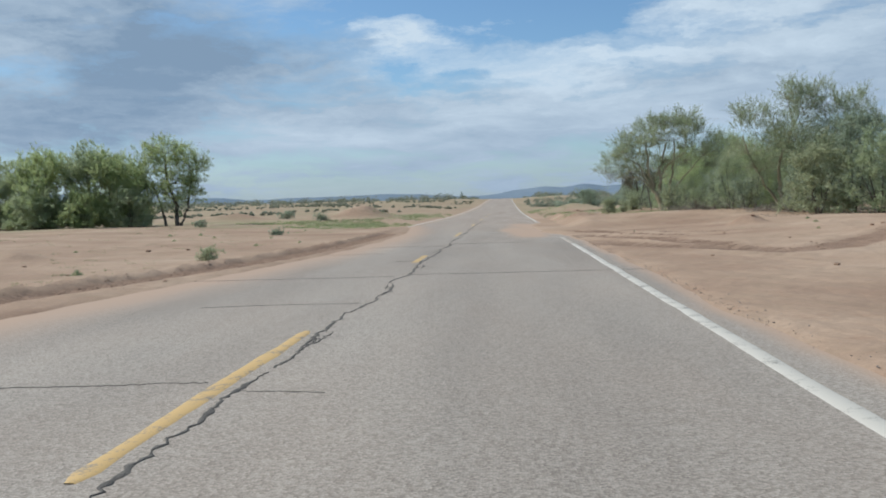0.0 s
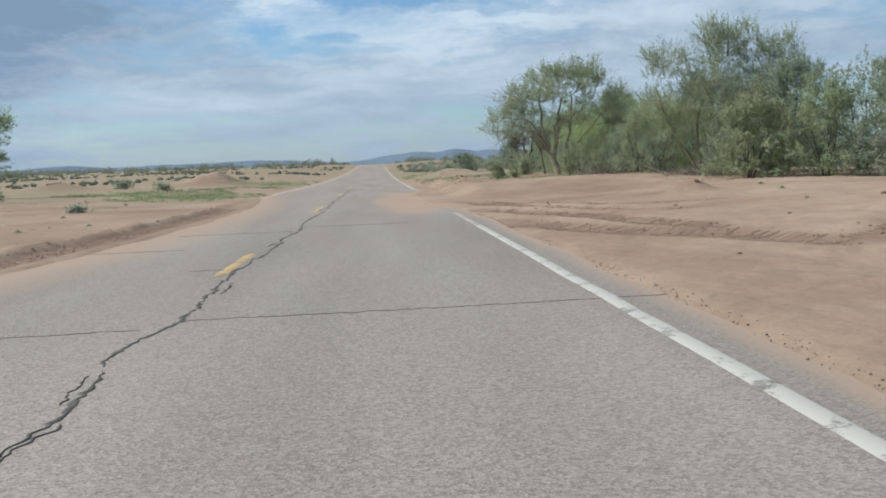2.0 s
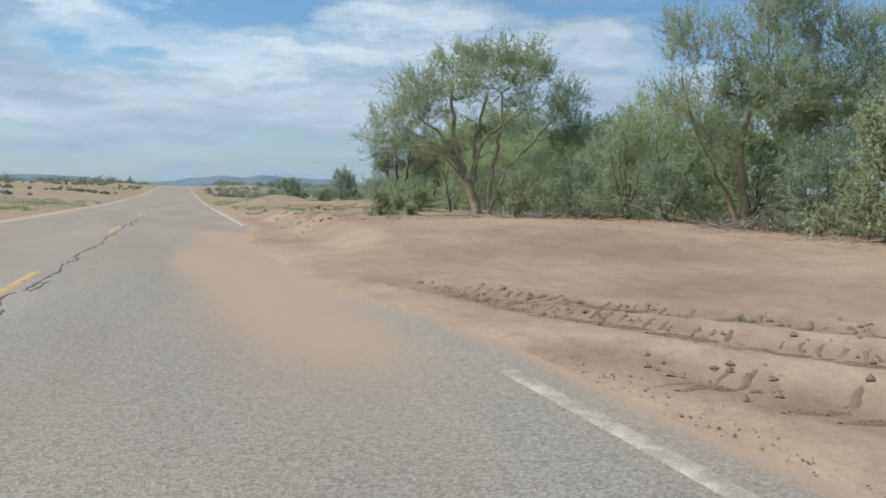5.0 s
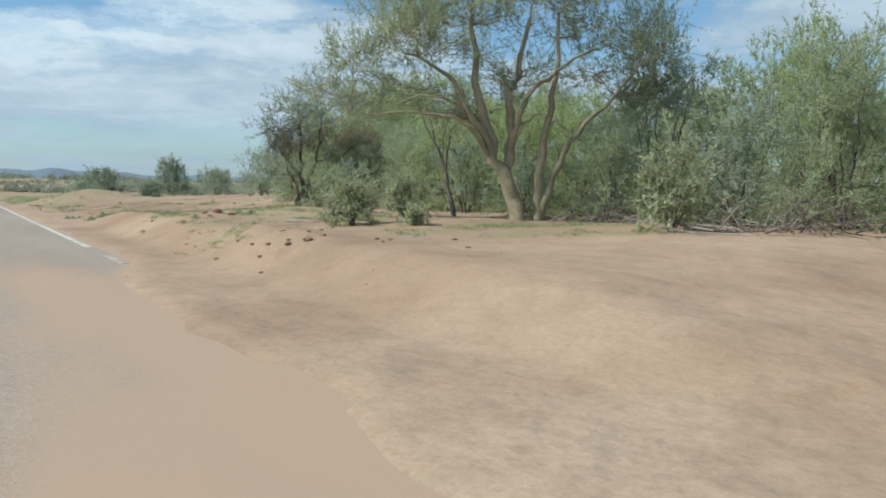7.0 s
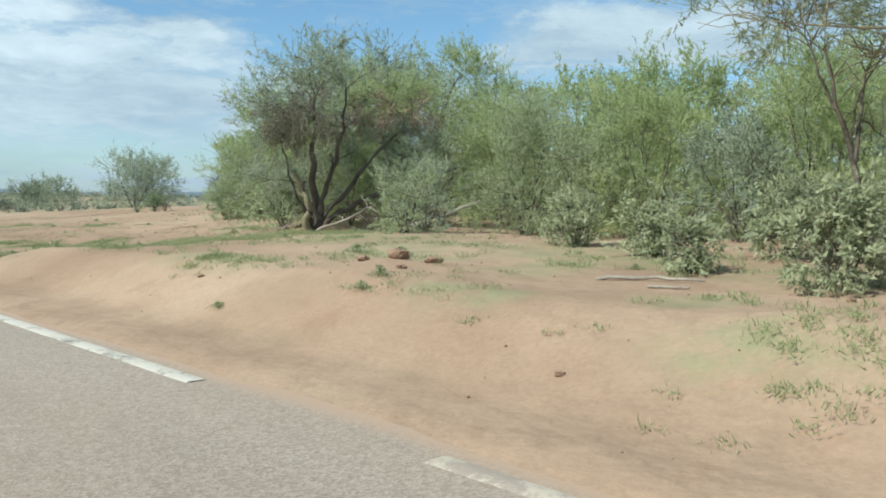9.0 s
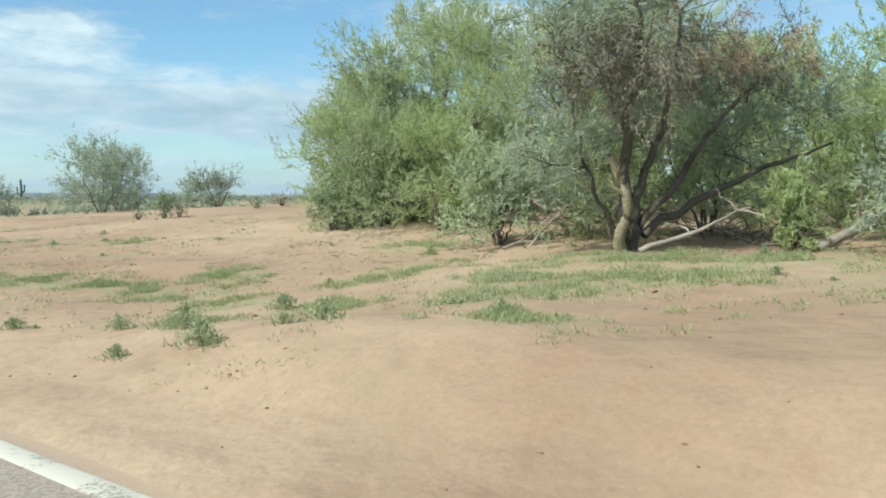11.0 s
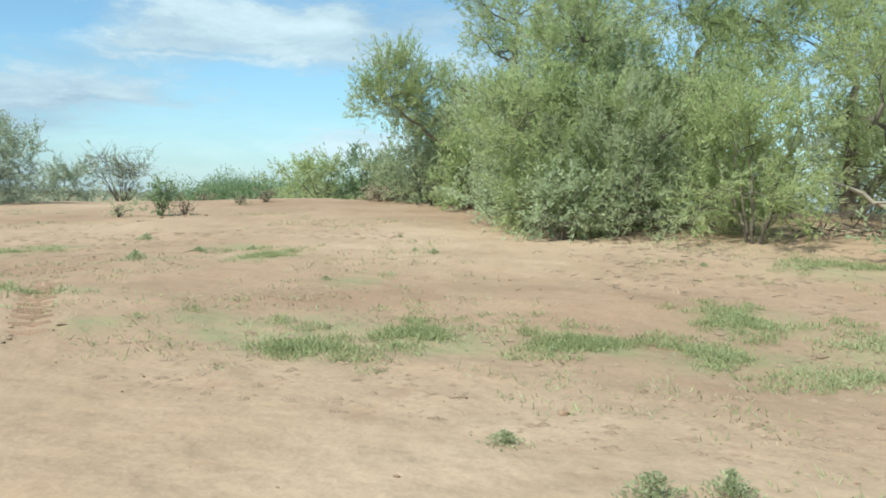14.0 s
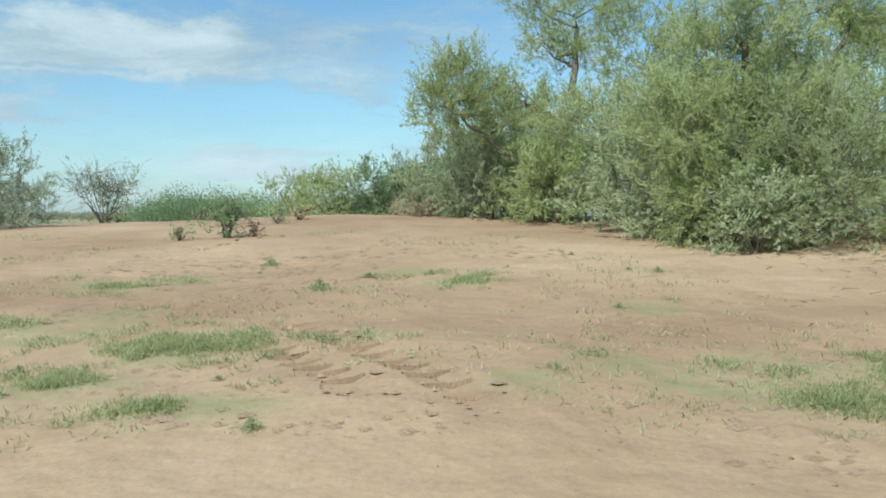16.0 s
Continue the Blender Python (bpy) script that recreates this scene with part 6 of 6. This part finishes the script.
def far_scrub():
    """Scrub over the plain, thinning out to the horizon, and the green belt beyond the sandy rise."""
    rng = np.random.default_rng(51)
    sets = []
    n = 520
    d, a = 75 + 500 * rng.uniform(0, 1, n) ** 1.6, rng.uniform(-75, 100, n)
    x, y = d * np.sin(np.radians(a)), 40 + d * np.cos(np.radians(a))
    ok = (np.abs(x + 1.6) > 9) & ~((x > 6) & (x < 26) & (y < 84)) & ((x > 0) | (d > 170) | (rng.random(n) < 0.25))
    sets.append(("desert_scrub", x[ok], y[ok], rng.uniform(0.25, 0.8, ok.sum()) * (1 + step(150, 350, d[ok])), M_SCRUB, 60, "grey-green scrub scattered over the plain"))
    n = 1700
    d, a = rng.uniform(190, 480, n), rng.uniform(-60, 60, n)
    x, y = d * np.sin(np.radians(a)), 60 + d * np.cos(np.radians(a))
    ok = np.abs(x + 1.6) > 12
    sets.append(("distant_scrub", x[ok], y[ok], rng.uniform(1.4, 3.2, ok.sum()), M_SCRUB, 80, "dark scrub line along the far plain"))
    n = 85
    x, y = 33 + 7 * rng.uniform(0, 1, n), 75 + 16 * rng.uniform(0, 1, n)
    sets.append(("scrub_belt", x, y, rng.uniform(2.3, 2.9, n), M_LEAF_DEEP, 2200, "olive-green belt of scrub beyond the sandy rise"))
    n = 2600
    x, y = -8.5 - 130 * rng.uniform(0, 1, n) ** 1.3, 82 + 170 * rng.uniform(0, 1, n) ** 1.1
    ok = (soft_noise(x, y * 0.55, 11.0, 81) > 0.12) & (np.hypot(x + 12.5, y - 73.9) > 6)
    sets.append(("low_scrub", x[ok], y[ok], rng.uniform(0.15, 0.5, ok.sum()), M_SCRUB, 64, "low grey-green scrub in drifts over the flat"))
    n = 420
    x, y = 4.5 + 26 * rng.uniform(0, 1, n) ** 1.2, 92 + 120 * rng.uniform(0, 1, n)
    ok = soft_noise(x, y * 0.5, 9.0, 82) > -0.05
    sets.append(("low_scrub", x[ok], y[ok], rng.uniform(0.3, 1.3, ok.sum()), M_SCRUB, 120, "low grey-green scrub in drifts by the road"))
    n = 150
    x, y = 8 + 90 * rng.uniform(0, 1, n) ** 1.3, rng.uniform(98, 215, n)
    sets.append(("roadside_scrub", x, y, rng.uniform(1.0, 2.8, n), M_LEAF_GREY, 150, "grey-green scrub along the far roadside"))
    for name, x, y, h, mat, k, label in sets:
        P, D, S = [], [], []
        z = ground_z(x, y)
        for i in range(len(x)):
            u = rng.normal(0, 1, (k, 3))
            u /= np.linalg.norm(u, axis=1)[:, None]
            u[:, 2] = np.abs(u[:, 2])
            q = rng.uniform(0.15, 1, k) ** (0.4 if k > 1000 else 0.5)
            r = h[i] * (0.75 + 0.25 * np.sin(u[:, 0] * 4 + i) * np.sin(u[:, 1] * 5 + i * 2))
            P.append(np.array([x[i], y[i], z[i] - 0.05]) + u * (q * r)[:, None] * (np.array([1.15, 1.15, 0.9]) if k > 1000 else np.array([0.85, 0.85, 0.9])))
            D.append(u + np.array([0, 0, 0.6]))
            S.append(np.full(k, h[i]))
        P, D, S = np.concatenate(P), np.concatenate(D), np.concatenate(S)
        v, f = leaf_quads(P, D, rng, 0.09 if k > 1000 else 0.17 if k > 100 else 0.26 if k < 70 else 0.42, 0.055 if k > 1000 else 0.12 if k > 100 else 0.20 if k < 70 else 0.30)
        tagged(mesh_object(name, v, f, mat), label, "scrub", kind="stuff")


def saguaro(x, y, h, seed):
    """A ribbed column with two raised arms."""
    rng = np.random.default_rng(seed)
    z = gz(x, y)
    ob = thing("saguaro_cactus", (x, y, z), "tall green saguaro cactus far off on the plain", "cactus", "far cacti")

    def column(name, pts, r):
        line = smooth_line(pts, 12)
        ends = np.concatenate([line, line[-1:] + np.array([[0, 0, r * 0.5]]), line[-1:] + np.array([[0, 0, r * 0.8]])])
        v, f = tube([(ends, r, r)], 16)
        rib = np.tile(np.where(np.arange(16) % 2 == 0, 1.0, 0.84), len(ends))[:, None] * np.repeat(np.r_[np.ones(12), 0.75, 0.15], 16)[:, None]
        core = np.repeat(ends, 16, 0)
        mesh_object(name, core + (v - core) * rib, f, M_CACTUS, ob, True)

    column("trunk", [(0, 0, -0.1), (0.02 * h, 0, h * 0.5), (0, 0, h)], 0.05 * h)
    for side in (-1, 1):
        b = h * rng.uniform(0.38, 0.52)
        column("arm", [(0, 0, b), (side * 0.12 * h, 0, b + 0.02 * h), (side * 0.15 * h, 0, b + 0.10 * h), (side * 0.15 * h, 0, b + h * rng.uniform(0.22, 0.36))], 0.032 * h)


def far_cacti():
    for k, (x, y, h) in enumerate(((-24.5, 480.0, 4.6), (66.0, 200.0, 4.0), (62.5, 204.0, 3.2))):
        saguaro(x, y, h, 70 + k)


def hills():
    """Low ridges on the horizon; their blue is distance haze painted into the material."""
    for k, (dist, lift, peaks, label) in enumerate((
            (2300, 22, ((6.0, 22, 4.5), (2.0, 8, 2.4), (-7, 15, 3.0), (-14, 12, 3.5), (-28, 30, 5.0), (14, 18, 5.0), (26, 12, 8.0), (-45, 30, 8)), "low hills on the horizon with blue-grey painted haze"),
            (3500, 20, ((7.5, 40, 3.0), (-4, 18, 4.0), (-20, 28, 6.0), (18, 24, 6.0)), "farther hills on the horizon with blue painted haze"))):
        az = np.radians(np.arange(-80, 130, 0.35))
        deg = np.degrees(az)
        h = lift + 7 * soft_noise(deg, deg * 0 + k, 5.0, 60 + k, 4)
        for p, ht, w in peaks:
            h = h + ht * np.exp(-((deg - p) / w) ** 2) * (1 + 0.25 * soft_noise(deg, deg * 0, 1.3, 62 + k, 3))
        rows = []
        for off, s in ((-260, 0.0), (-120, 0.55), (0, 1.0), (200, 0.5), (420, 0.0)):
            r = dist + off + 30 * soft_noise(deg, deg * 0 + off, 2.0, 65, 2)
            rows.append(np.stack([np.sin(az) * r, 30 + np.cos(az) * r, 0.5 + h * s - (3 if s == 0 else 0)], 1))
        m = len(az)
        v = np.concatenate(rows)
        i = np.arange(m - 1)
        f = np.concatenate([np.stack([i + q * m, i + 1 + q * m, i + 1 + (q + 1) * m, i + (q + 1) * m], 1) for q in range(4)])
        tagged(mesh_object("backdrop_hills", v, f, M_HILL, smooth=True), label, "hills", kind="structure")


put_clods()
grass()
weeds()
tread_marks()
broken_crust()
dry_tufts()
deadwood()
litter()
far_scrub()
far_cacti()
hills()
